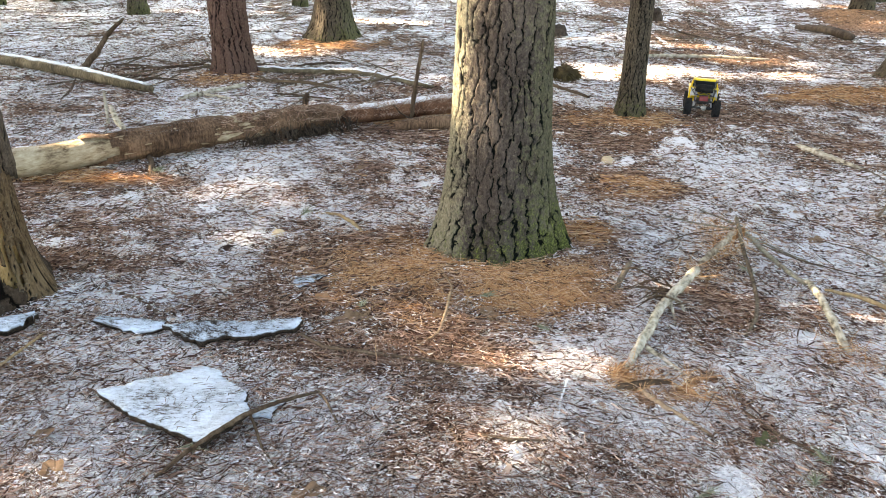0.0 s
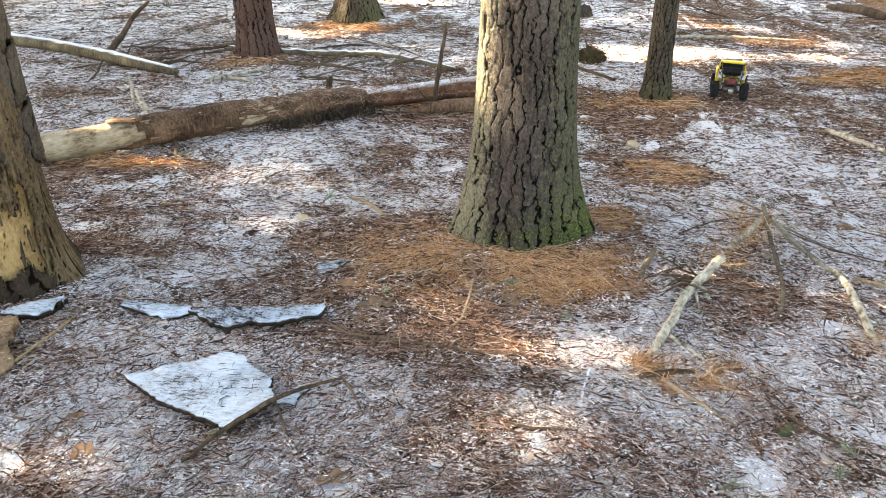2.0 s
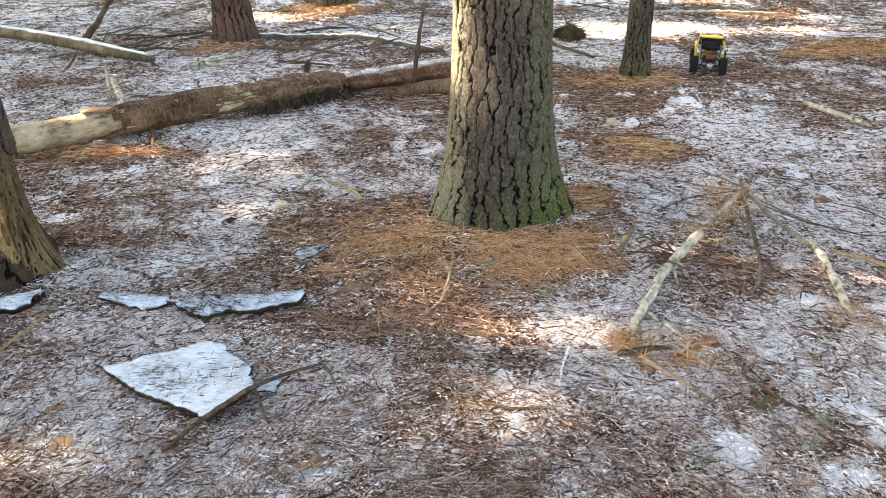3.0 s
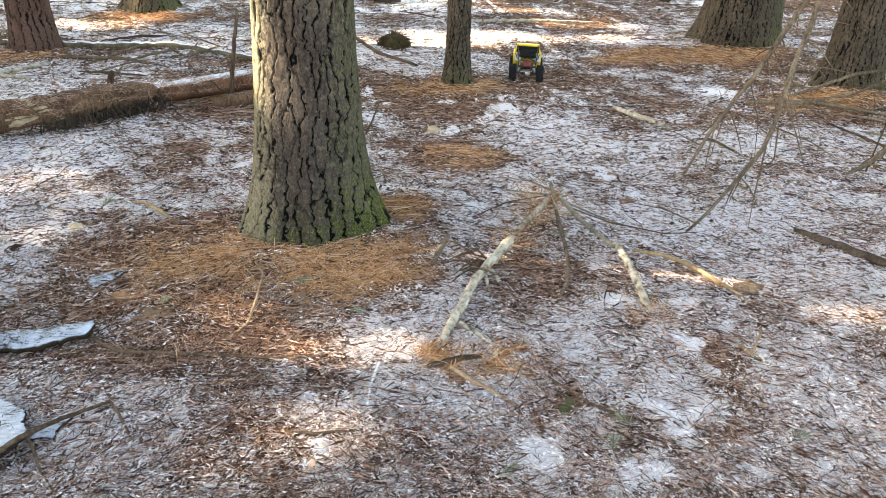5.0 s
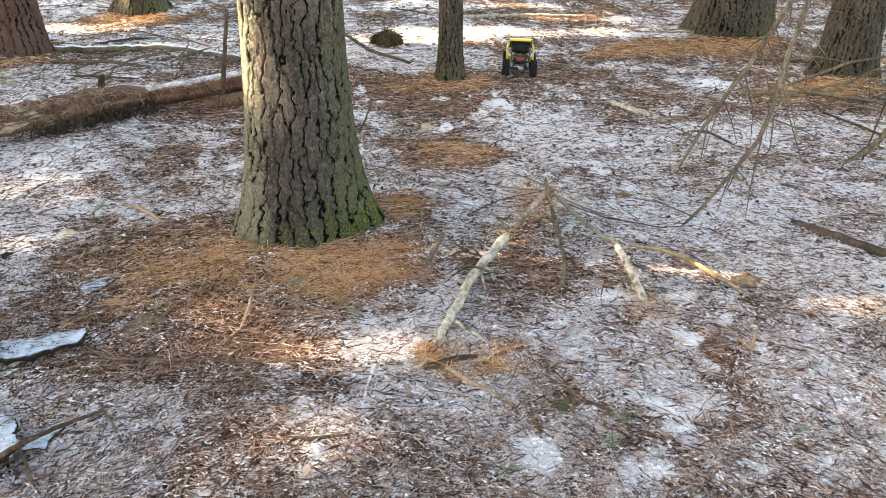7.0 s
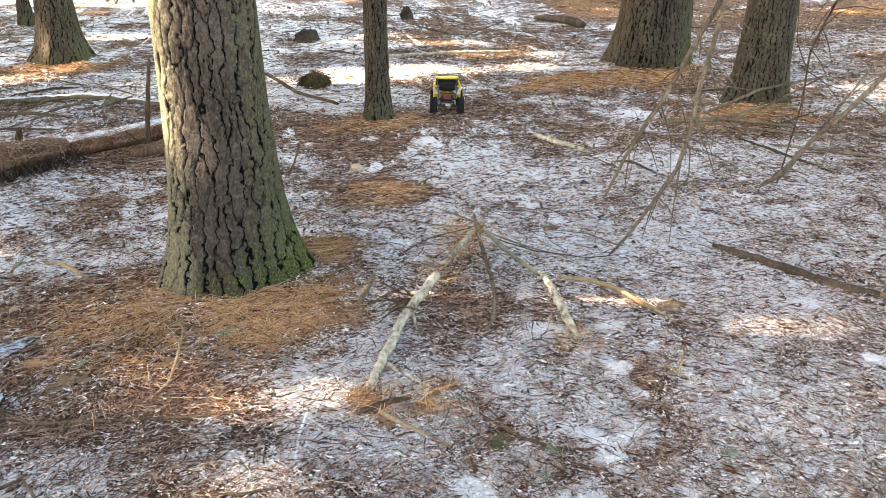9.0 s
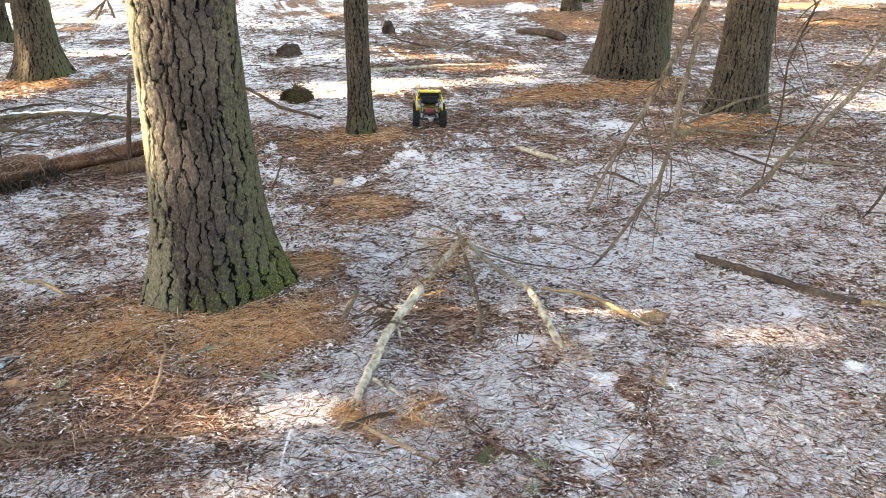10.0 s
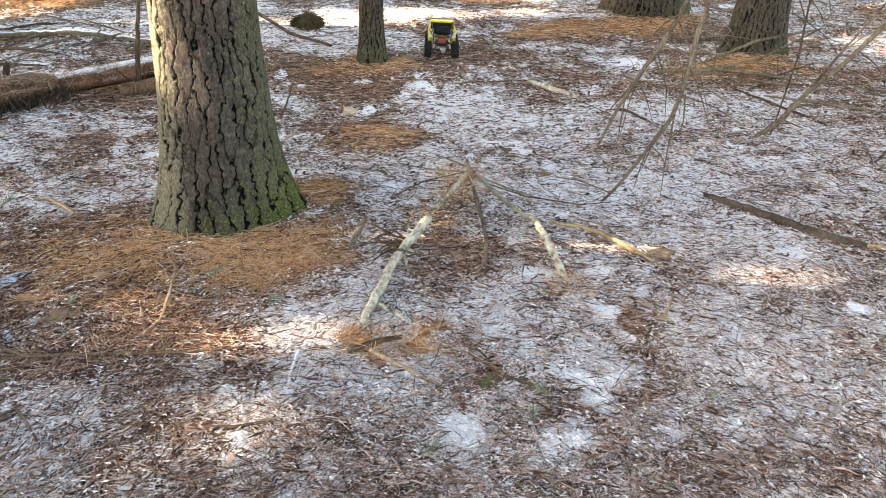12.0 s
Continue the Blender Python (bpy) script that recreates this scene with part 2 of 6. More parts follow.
def bark_material(name, ridge, mid, furrow, moss=0.0, foot=0.0, run=0.6):
    """Bark plates with lichen flecks, cracks blackened for their shade, and moss that thickens on one flank and round
    the foot.
    """
    m, n, l, b = mat(name, 0.92)
    grain = tex_noise(n, l, 120, 8, (1, 1, run), rough=0.75)
    patch = tex_noise(n, l, 7, 4, (1, 1, 0.5))
    tone = calc(n, l, "ADD", calc(n, l, "MULTIPLY", grain, 0.6), calc(n, l, "MULTIPLY", patch, 0.4))
    col = ramp(n, l, tone, (0.36, tuple(0.4 * q for q in mid)), (0.49, mid), (0.60, ridge))
    own = attr(n, "own")
    col = blend(n, l, calc(n, l, "MULTIPLY", own, 0.45), col, tuple(0.55 * q for q in mid))
    flake = ramp(n, l, tex_noise(n, l, 75, 5, (1, 1, 0.7), rough=0.75), (0.47, (0, 0, 0)), (0.52, (1, 1, 1)))
    col = blend(n, l, calc(n, l, "MULTIPLY", flake, 0.38), col, ridge)
    lichen = ramp(n, l, tex_noise(n, l, 60, 6, rough=0.7), (0.58, (0, 0, 0)), (0.66, (1, 1, 1)))
    col = blend(n, l, calc(n, l, "MULTIPLY", lichen, 0.30), col, (0.33, 0.32, 0.25))
    if moss:
        c = n.new("ShaderNodeTexCoord")
        s = n.new("ShaderNodeSeparateXYZ")
        l.new(c.outputs["Object"], s.inputs[0])
        fleck = tex_noise(n, l, 34, 8, rough=0.8)
        side = calc(n, l, "ADD", calc(n, l, "MULTIPLY", s.outputs["X"], 1.5), calc(n, l, "MULTIPLY", fleck, 1.3))
        mk = n.new("ShaderNodeMapRange")
        mk.inputs["From Min"].default_value, mk.inputs["From Max"].default_value = 0.77, 0.85
        l.new(side, mk.inputs["Value"])
        col = blend(n, l, calc(n, l, "MULTIPLY", mk.outputs[0], 0.48 * moss), col, ramp(n, l, grain, (0.36, (0.05, 0.06, 0.025)), (0.64, (0.29, 0.31, 0.17))))
        # Pale lichen on the -x flank, with sunlit brightness put into its colour.
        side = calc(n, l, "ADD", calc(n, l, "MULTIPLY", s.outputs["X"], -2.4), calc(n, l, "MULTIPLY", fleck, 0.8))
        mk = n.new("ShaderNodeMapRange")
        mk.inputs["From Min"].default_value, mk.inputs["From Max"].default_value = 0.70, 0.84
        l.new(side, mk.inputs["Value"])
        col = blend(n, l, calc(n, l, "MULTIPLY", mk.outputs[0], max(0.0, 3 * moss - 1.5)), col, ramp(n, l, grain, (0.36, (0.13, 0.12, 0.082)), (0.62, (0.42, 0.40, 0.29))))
        low = calc(n, l, "ADD", calc(n, l, "MULTIPLY", s.outputs["X"], 0.4), calc(n, l, "ADD", calc(n, l, "MULTIPLY", s.outputs["Z"], -0.8), calc(n, l, "MULTIPLY", fleck, 1.2)))
        mk = n.new("ShaderNodeMapRange")
        mk.inputs["From Min"].default_value, mk.inputs["From Max"].default_value = 0.44, 0.66
        l.new(low, mk.inputs["Value"])
        col = blend(n, l, calc(n, l, "MULTIPLY", mk.outputs[0], foot), col, ramp(n, l, tex_noise(n, l, 160, 4), (0.38, (0.022, 0.028, 0.010)), (0.52, (0.085, 0.105, 0.026)), (0.68, (0.26, 0.30, 0.085))))
    # Furrow colour: darker bark, taken near black to carry the crack's shade.
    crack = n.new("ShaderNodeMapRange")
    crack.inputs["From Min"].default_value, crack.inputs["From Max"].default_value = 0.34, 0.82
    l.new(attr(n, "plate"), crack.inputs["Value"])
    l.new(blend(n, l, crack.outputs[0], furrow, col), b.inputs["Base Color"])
    relief(n, l, b, calc(n, l, "ADD", tone, calc(n, l, "MULTIPLY", flake, 0.15)), 1.0, 0.012)
    return m


def wood_material(name, pale, mid, dark, snow=0.0, grain_axis=(1, 1, 0.12), rough=0.8, cut=(0.75, 0.85), thin=1.0, blotch=5):
    m, n, l, b = mat(name, rough)
    grain = tex_noise(n, l, 90, 7, grain_axis, rough=0.7)
    patch = tex_noise(n, l, blotch, 5)
    tone = calc(n, l, "ADD", calc(n, l, "MULTIPLY", grain, 0.55), calc(n, l, "MULTIPLY", patch, 0.45))
    col = ramp(n, l, tone, (0.36, dark), (0.48, mid), (0.62, pale))
    if snow:
        mk = calc(n, l, "ADD", calc(n, l, "MULTIPLY", upward(n, l, 0.35, 0.95), snow), calc(n, l, "MULTIPLY", tex_noise(n, l, 130, 5, rough=0.7), 0.6))
        mr = n.new("ShaderNodeMapRange")
        mr.inputs["From Min"].default_value, mr.inputs["From Max"].default_value = cut
        l.new(mk, mr.inputs["Value"])
        col = blend(n, l, calc(n, l, "MULTIPLY", mr.outputs[0], thin), col, SNOW)
    l.new(col, b.inputs["Base Color"])
    relief(n, l, b, tone, 0.9, 0.012)
    return m


def plain(name, colour, rough=0.5, metal=0.0, vary=0.15, scale=60):
    m, n, l, b = mat(name, rough, metal)
    d = tuple(c * (1 - vary) for c in colour)
    l.new(ramp(n, l, tex_noise(n, l, scale, 4), (0.35, d), (0.65, colour)), b.inputs["Base Color"])
    return m


M_FLOOR = floor_material()
M_NEEDLE = random_island("dry_pine_needles", (0.0, (0.11, 0.046, 0.022)), (0.26, (0.38, 0.180, 0.083)), (0.6, (0.58, 0.325, 0.165)), (0.88, (0.72, 0.49, 0.30)), (1.0, (0.76, 0.62, 0.47)))
M_REDNEEDLE = random_island("red_brown_needles", (0.0, (0.05, 0.022, 0.014)), (0.35, (0.27, 0.150, 0.105)), (0.8, (0.46, 0.305, 0.230)), (1.0, (0.64, 0.53, 0.45)))
M_OLD = random_island("old_needles", (0.0, (0.014, 0.008, 0.006)), (0.38, (0.085, 0.045, 0.034)), (0.7, (0.35, 0.22, 0.172)), (1.0, (0.64, 0.52, 0.45)))
M_LEAF = random_island("dead_leaves", (0.0, (0.020, 0.012, 0.009)), (0.4, (0.10, 0.058, 0.042)), (0.75, (0.32, 0.205, 0.15)), (1.0, (0.58, 0.46, 0.38)))
M_SCRAP = random_island("leaf_scraps", (0.0, (0.010, 0.006, 0.005)), (0.5, (0.06, 0.033, 0.024)), (0.75, (0.29, 0.185, 0.14)), (1.0, (0.56, 0.45, 0.38)))
M_FROST = random_island("snow_on_litter", (0.0, (0.48, 0.45, 0.45)), (0.25, (0.76, 0.76, 0.79)), (0.5, (0.87, 0.88, 0.91)), (1.0, (0.93, 0.94, 0.97)), rough=0.7)
M_GREEN = random_island("green_pine_needles", (0.0, (0.03, 0.06, 0.03)), (0.6, (0.07, 0.13, 0.06)), (1.0, (0.16, 0.24, 0.13)), rough=0.5)
M_SPRIG = random_island("fresh_fallen_needles", (0.0, (0.08, 0.10, 0.055)), (0.6, (0.20, 0.23, 0.14)), (1.0, (0.46, 0.48, 0.38)), rough=0.5)
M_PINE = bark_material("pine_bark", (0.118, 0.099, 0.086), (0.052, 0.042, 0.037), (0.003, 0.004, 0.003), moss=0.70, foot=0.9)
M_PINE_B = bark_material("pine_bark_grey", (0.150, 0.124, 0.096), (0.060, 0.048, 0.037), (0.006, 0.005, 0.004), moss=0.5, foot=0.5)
M_DARK = bark_material("dark_red_bark", (0.17, 0.105, 0.085), (0.105, 0.06, 0.048), (0.018, 0.010, 0.008))
M_LOG = wood_material("weathered_log", (0.25, 0.155, 0.10), (0.105, 0.062, 0.039), (0.022, 0.013, 0.009), snow=0.46, cut=(0.80, 0.94))
M_REDROT = wood_material("red_rotten_wood", (0.27, 0.14, 0.085), (0.14, 0.066, 0.040), (0.03, 0.016, 0.010), snow=0.62, cut=(0.72, 0.84), grain_axis=(1, 1, 0.6))
M_BARE = wood_material("bare_log_wood", (0.50, 0.43, 0.32), (0.32, 0.25, 0.165), (0.08, 0.05, 0.03), snow=0.45, cut=(0.80, 0.86), grain_axis=(0.25, 0.25, 0.8))
M_LOG2 = wood_material("mossy_grey_log", (0.22, 0.18, 0.12), (0.09, 0.072, 0.046), (0.022, 0.018, 0.011), snow=0.55, cut=(0.68, 0.82))
M_STICK = wood_material("bare_grey_stick", (0.58, 0.55, 0.47), (0.36, 0.32, 0.25), (0.035, 0.026, 0.018), grain_axis=(0.5, 0.5, 0.5), blotch=22)
M_TWIG = wood_material("brown_twig", (0.165, 0.12, 0.085), (0.075, 0.05, 0.034), (0.02, 0.013, 0.010))
M_LIMB = wood_material("dead_grey_limb", (0.27, 0.215, 0.155), (0.125, 0.094, 0.067), (0.022, 0.016, 0.011))
M_YELLOW_STICK = wood_material("yellow_stick", (0.40, 0.30, 0.18), (0.24, 0.165, 0.095), (0.07, 0.045, 0.026))
M_MOTTLED = wood_material("mottled_branch", (0.50, 0.44, 0.35), (0.20, 0.15, 0.105), (0.03, 0.02, 0.014), grain_axis=(0.4, 0.4, 0.4), blotch=25)
M_ORANGEROT = wood_material("orange_decayed_wood", (0.42, 0.22, 0.10), (0.25, 0.12, 0.055), (0.06, 0.03, 0.016))
M_LICHEN = wood_material("lichened_limb", (0.33, 0.32, 0.26), (0.17, 0.15, 0.115), (0.04, 0.033, 0.024), snow=0.4, cut=(0.72, 0.86))
M_PALETAN = wood_material("pale_tan_twig", (0.42, 0.32, 0.22), (0.26, 0.18, 0.12), (0.07, 0.045, 0.03))
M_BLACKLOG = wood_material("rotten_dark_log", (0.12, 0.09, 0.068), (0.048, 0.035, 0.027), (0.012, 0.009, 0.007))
# Near black for the shaded hollow under the log and the dead tree's cap.
M_CAVITY = wood_material("dark_wood_and_hollow_shade", (0.055, 0.036, 0.026), (0.022, 0.014, 0.010), (0.006, 0.004, 0.003))
M_ROTTEN = bark_material("rotten_wood", (0.60, 0.41, 0.20), (0.40, 0.25, 0.11), (0.05, 0.028, 0.014), run=0.2)
M_SNAGBARK = bark_material("snag_bark", (0.15, 0.12, 0.095), (0.075, 0.058, 0.045), (0.012, 0.009, 0.007))
M_SNAGFOOT = bark_material("snag_foot_bark", (0.075, 0.053, 0.038), (0.035, 0.024, 0.018), (0.006, 0.004, 0.003))
M_SNAGWOOD = bark_material("snag_outer_wood", (0.22, 0.155, 0.092), (0.10, 0.065, 0.038), (0.012, 0.008, 0.006), run=0.10)
def plate_material(name="snowy_bark", bare=0.0):
    """Dark furrowed bark under a thin grainy film of frost, broken along the fissures."""
    m, n, l, b = mat(name, 0.85)
    run = tex_noise(n, l, 110, 8, (0.35, 1.0, 1.0), rough=0.75)
    fine = tex_noise(n, l, 260, 3, rough=0.7)
    broad = tex_noise(n, l, 9, 3)
    tone = calc(n, l, "ADD", calc(n, l, "MULTIPLY", run, 0.42), calc(n, l, "ADD", calc(n, l, "MULTIPLY", fine, 0.22), calc(n, l, "MULTIPLY", broad, 0.36)))
    top = ramp(n, l, tone, (0.395 + bare, (0.020, 0.015, 0.013)), (0.43 + bare, (0.12, 0.11, 0.105)), (0.465 + bare, (0.37, 0.44, 0.52)), (0.57 + bare, (0.58, 0.69, 0.81)))
    # Steep faces near black: dark bark edge plus the shade beneath the slab.
    l.new(blend(n, l, upward(n, l, 0.45, 0.80), ramp(n, l, fine, (0.4, (0.012, 0.009, 0.007)), (0.6, (0.055, 0.040, 0.031))), top), b.inputs["Base Color"])
    relief(n, l, b, tone, 1.0, 0.012)
    return m


M_PLATE = plate_material()
M_STRIP = plate_material("snowy_fissured_bark", 0.03)
M_BROWNBARK = wood_material("loose_brown_bark", (0.36, 0.25, 0.16), (0.20, 0.13, 0.08), (0.06, 0.035, 0.022), snow=0.5, cut=(0.86, 0.90))
M_SNOW = plain("snow", SNOW, 0.6, vary=0.08, scale=40)


# ---------------- mesh helpers ----------------
def mesh_of(name, verts, faces, material=None, smooth=False):
    me = bpy.data.meshes.new(name)
    verts, faces = np.asarray(verts, np.float32), np.asarray(faces, np.int32)
    k = faces.shape[1]
    me.vertices.add(len(verts))
    me.vertices.foreach_set("co", verts.ravel())
    me.loops.add(faces.size)
    me.loops.foreach_set("vertex_index", faces.ravel())
    me.polygons.add(len(faces))
    me.polygons.foreach_set("loop_start", np.arange(0, faces.size, k, dtype=np.int32))
    me.polygons.foreach_set("loop_total", np.full(len(faces), k, np.int32))
    me.update(calc_edges=True)
    me.polygons.foreach_set("use_smooth", np.full(len(faces), smooth))
    if material:
        me.materials.append(material)
    return me


def put_attr(me, name, values):
    a = me.attributes.new(name, "FLOAT", "POINT")
    a.data.foreach_set("value", np.asarray(values, np.float32).ravel())


def thing(name, label, category, group="", at=None, kind=""):
    ob = new(name)
    if at is not None:
        ob.location = at
    return tagged(ob, label, category, group, kind)


def part(name, data, material, parent, label="", smooth=True):
    """Links a bmesh or mesh as one object under a thing or a part; the mesh is in the parent's own frame."""
    if isinstance(data, bmesh.types.BMesh):
        me = bpy.data.meshes.new(name)
        bmesh.ops.recalc_face_normals(data, faces=data.faces[:])
        data.to_mesh(me)
        data.free()
        for p in me.polygons:
            p.use_smooth = smooth
    else:
        me = data
    if material and not me.materials:
        me.materials.append(material)
    ob = new(name, me)
    ob.parent = parent
    return tagged(ob, label)


def tube_arrays(points, radii, sides=8, rough=0.08, seed=0, squash=1.0, caps=True):
    """A knobbly tapering rod along a line of points, rounded off by more rings; verts and quads."""
    P = np.array(points, float)
    rr = np.array(radii, float) if np.ndim(radii) else np.full(len(P), float(radii))
    s = np.r_[0, np.cumsum(np.linalg.norm(np.diff(P, axis=0), axis=1))]
    count = int(np.clip(s[-1] / max(rr.max() * 1.6, 0.012), len(P) * 2, 70))
    q = np.linspace(0, s[-1], count)
    C = np.stack([np.interp(q, s, P[:, k]) for k in range(3)], 1)
    for _ in range(2):
        C[1:-1] = 0.25 * C[:-2] + 0.5 * C[1:-1] + 0.25 * C[2:]
    r = np.interp(q, s, rr)
    rng = np.random.RandomState(seed + 17)
    C[1:-1] += rng.uniform(-1, 1, (count - 2, 3)) * r[1:-1, None] * (0.20 if r.max() < 0.04 else 0.04)
    d = np.gradient(C, axis=0)
    d /= np.linalg.norm(d, axis=1)[:, None]
    up = np.array([0.13, 0.21, 0.97])
    a = np.cross(d, up)
    a /= np.linalg.norm(a, axis=1)[:, None] + 1e-9
    b = np.cross(a, d)
    th = np.linspace(0, 2 * math.pi, sides, endpoint=False)
    k = 1 + rough * (1 if r.max() < 0.04 else 0.45) * rng.normal(0, 1, (count, sides))
    ring = C[:, None] + r[:, None, None] * k[..., None] * (np.cos(th)[None, :, None] * a[:, None] + squash * np.sin(th)[None, :, None] * b[:, None])
    if caps:
        ring[0] = C[0] + (ring[0] - C[0]) * 0.75
        ring[-1] = C[-1] + (ring[-1] - C[-1]) * 0.6
    v = ring.reshape(-1, 3)
    i, j = np.meshgrid(np.arange(count - 1), np.arange(sides), indexing="ij")
    f = np.stack([i * sides + j, i * sides + (j + 1) % sides, (i + 1) * sides + (j + 1) % sides, (i + 1) * sides + j], -1).reshape(-1, 4)
    n = len(v)
    v = np.vstack([v, C[:1], C[-1:]])
    jj = np.arange(sides)
    e0 = np.stack([np.full(sides, n), (jj + 1) % sides, jj, jj], -1)
    e1 = np.stack([np.full(sides, n + 1), (count - 1) * sides + jj, (count - 1) * sides + (jj + 1) % sides, (count - 1) * sides + (jj + 1) % sides], -1)
    return v, f, np.vstack([e0, e1])[:, :3]


def tubes(name, rods, material, origin=(0, 0, 0)):
    """One mesh of several rods: each (points, radii, sides, seed)."""
    vs, fs, base = [], [], 0
    for pts, radii, sides, seed in rods:
        v, f, e = tube_arrays(pts, radii, sides, seed=seed)
        vs.append(v - np.array(origin))
        tri = np.vstack([f[:, [0, 1, 2]], f[:, [0, 2, 3]], e])
        fs.append(tri + base)
        base += len(v)
    return mesh_of(name, np.vstack(vs), np.vstack(fs), material, True)


def lying(path, lift=0.0):
    """Points on the floor from (x, y) or (x, y, height above it)."""
    return [tuple(ground(p[0], p[1], (p[2] if len(p) > 2 else 0.0) + lift)) for p in path]


def stick(name, label, category, path, radii, material, lift=0.006, twigs=(), sides=8, seed=0, group=""):
    """A loose stick: main rod and side twigs as parts of one thing, resting on the floor."""
    pts = lying(path, lift)
    o = Vector(pts[0])
    top = thing(name, label, category, group, at=o)
    part("main_stem", tubes("main_stem", [(pts, radii, sides, seed)], material, o), None, top)
    for k, (tp, tr) in enumerate(twigs):
        part("side_twig", tubes("side_twig", [(lying(tp, lift), tr, 6, seed + k + 3)], material, o), None, top)
    return top


# ---------------- the forest floor ----------------
def spaced(lo, hi, step, far_lo, far_hi, grow=1.13):
    mid = list(np.arange(lo, hi + 1e-6, step))
    a, s = lo, step
    while a > far_lo:
        s *= grow
        a -= s
        mid.insert(0, a)
    b, s = hi, step
    while b < far_hi:
        s *= grow
        b += s
        mid.append(b)
    return np.array(mid)


gx, gy = spaced(-2.2, 3.2, 0.024, -260, 260), spaced(1.1, 4.6, 0.024, -260, 320, 1.09)
X, Y = np.meshgrid(gx, gy, indexing="ij")
Z = gz(X, Y) + 0.010 * (vnoise(X, Y, 0.07, 21) - 0.5) * np.clip(1.5 - Y / 9, 0, 1) + 0.006 * (vnoise(X, Y, 0.03, 22) - 0.5) * np.clip(1.5 - Y / 6, 0, 1)
nx, ny = X.shape
i, j = np.meshgrid(np.arange(nx - 1), np.arange(ny - 1), indexing="ij")
quads = np.stack([i * ny + j, (i + 1) * ny + j, (i + 1) * ny + j + 1, i * ny + j + 1], -1).reshape(-1, 4)
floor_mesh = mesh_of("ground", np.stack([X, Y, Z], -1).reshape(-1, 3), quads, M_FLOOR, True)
put_attr(floor_mesh, "bare", bare(X, Y))
put_attr(floor_mesh, "drift", drift(X, Y))
put_attr(floor_mesh, "cover", cover(X, Y))
tagged(new("ground", floor_mesh), "forest floor of brown pine litter under a thin dusting of snow", "ground", kind="structure")


# ---------------- trees ----------------
def trunk_mesh(name, radius, flare, reach, height, material, columns, detail, depth, lean=(0, 0), seed=0, stretch=3.4, lobes=5, top_taper=0.45, fine_to=2.6, wide=0.3, slim=0.0):
    """A trunk with a flared foot and a bark of cracked plates standing proud of their furrows."""
    z = np.r_[np.arange(-0.25, fine_to, detail[1]), np.linspace(fine_to, height, 26)[1:]]
    th = np.linspace(0, 2 * math.pi, detail[0], endpoint=False)
    A, H = np.meshgrid(th, z, indexing="ij")
    hh = np.maximum(H, 0)
    lob = 1 + 0.22 * np.sin(lobes * A + seed) + 0.16 * np.sin((lobes - 2) * A + 2.1 * seed + 1) + 0.12 * np.sin(9 * A + seed)
    r = radius * (1 - (1 - top_taper) * np.clip(H / height, 0, 1)) + flare * np.exp(-hh / reach) * lob - slim * np.minimum(hh, 1.4)
    r = r + radius * 0.03 * np.sin(2 * A + seed) + radius * 0.03 * np.sin(3 * A + 1.7 * H + seed)
    u = A / (2 * math.pi) * columns
    v = H / (2 * math.pi * radius / columns * stretch)
    fade = np.clip((math.pi - np.abs(A - math.pi)) * 3, 0, 1)
    wu = u + fade * (0.7 * (vnoise(u, v * stretch, 1.6, seed + 1) - 0.5) + 0.40 * (vnoise(u * 2, v * stretch * 2, 0.8, seed + 6) - 0.5) + 0.2 * (vnoise(u * 5, v * stretch * 5, 0.9, seed + 7) - 0.5))
    wv = v + fade * (0.5 * (vnoise(u * 1.6, v * 1.3, 1.1, seed + 2) - 0.5) + 0.10 * (vnoise(u * 6, v * stretch * 6, 0.9, seed + 8) - 0.5))
    gap, own = cells(wu, wv, columns, seed, wide)
    gap2, own2 = cells(wu * 2, wv * 2.2, columns * 2, seed + 3, 0.16)
    gap, gap2 = gap * gap * (3 - 2 * gap), gap2 * gap2 * (3 - 2 * gap2)
    plate = gap * np.where(own > 0.45, 0.72 + 0.28 * gap2, 0.94 + 0.06 * gap2)
    grit = vnoise(u * 3.1, v * 5, 0.35, seed + 4) - 0.5
    r = r + depth * (plate - 0.8) + depth * 0.28 * (own - 0.5) * plate + depth * 0.14 * (own2 - 0.5) * plate + depth * 0.10 * grit
    V = np.stack([r * np.cos(A) + lean[0] * H, r * np.sin(A) + lean[1] * H, H], -1)
    nt, nz = A.shape
    i, j = np.meshgrid(np.arange(nt), np.arange(nz - 1), indexing="ij")
    k = (i + 1) % nt
    me = mesh_of(name, V.reshape(-1, 3), np.stack([i * nz + j, k * nz + j, k * nz + j + 1, i * nz + j + 1], -1).reshape(-1, 4), material, True)
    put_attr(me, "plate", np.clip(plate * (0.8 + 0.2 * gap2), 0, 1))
    put_attr(me, "own", np.clip(0.6 * own + 0.4 * own2, 0, 1))
    return me


# holes cut in the unseen crowns for sun patches: x, y and half widths
GAPS = ((2.1, 7.45, 1.95, 0.40), (-1.2, 11.4, 0.75, 0.55), (-1.95, 4.0, 0.32, 0.14)) + tuple(
    (0.12 + 1.31 * h, 3.128 - 0.425 * h, 0.10, 0.048) for h in (0.46, 0.53, 0.60, 0.67, 0.74, 0.81, 0.88, 0.95, 1.02, 1.09, 1.16, 1.23, 1.30)) + tuple(
    (x, y, 0.07, 0.022) for x, y in ((1.92, 2.17), (1.86, 1.79))) + (
    (-1.10, 1.66, 0.08, 0.03), (-1.04, 1.55, 0.08, 0.03))


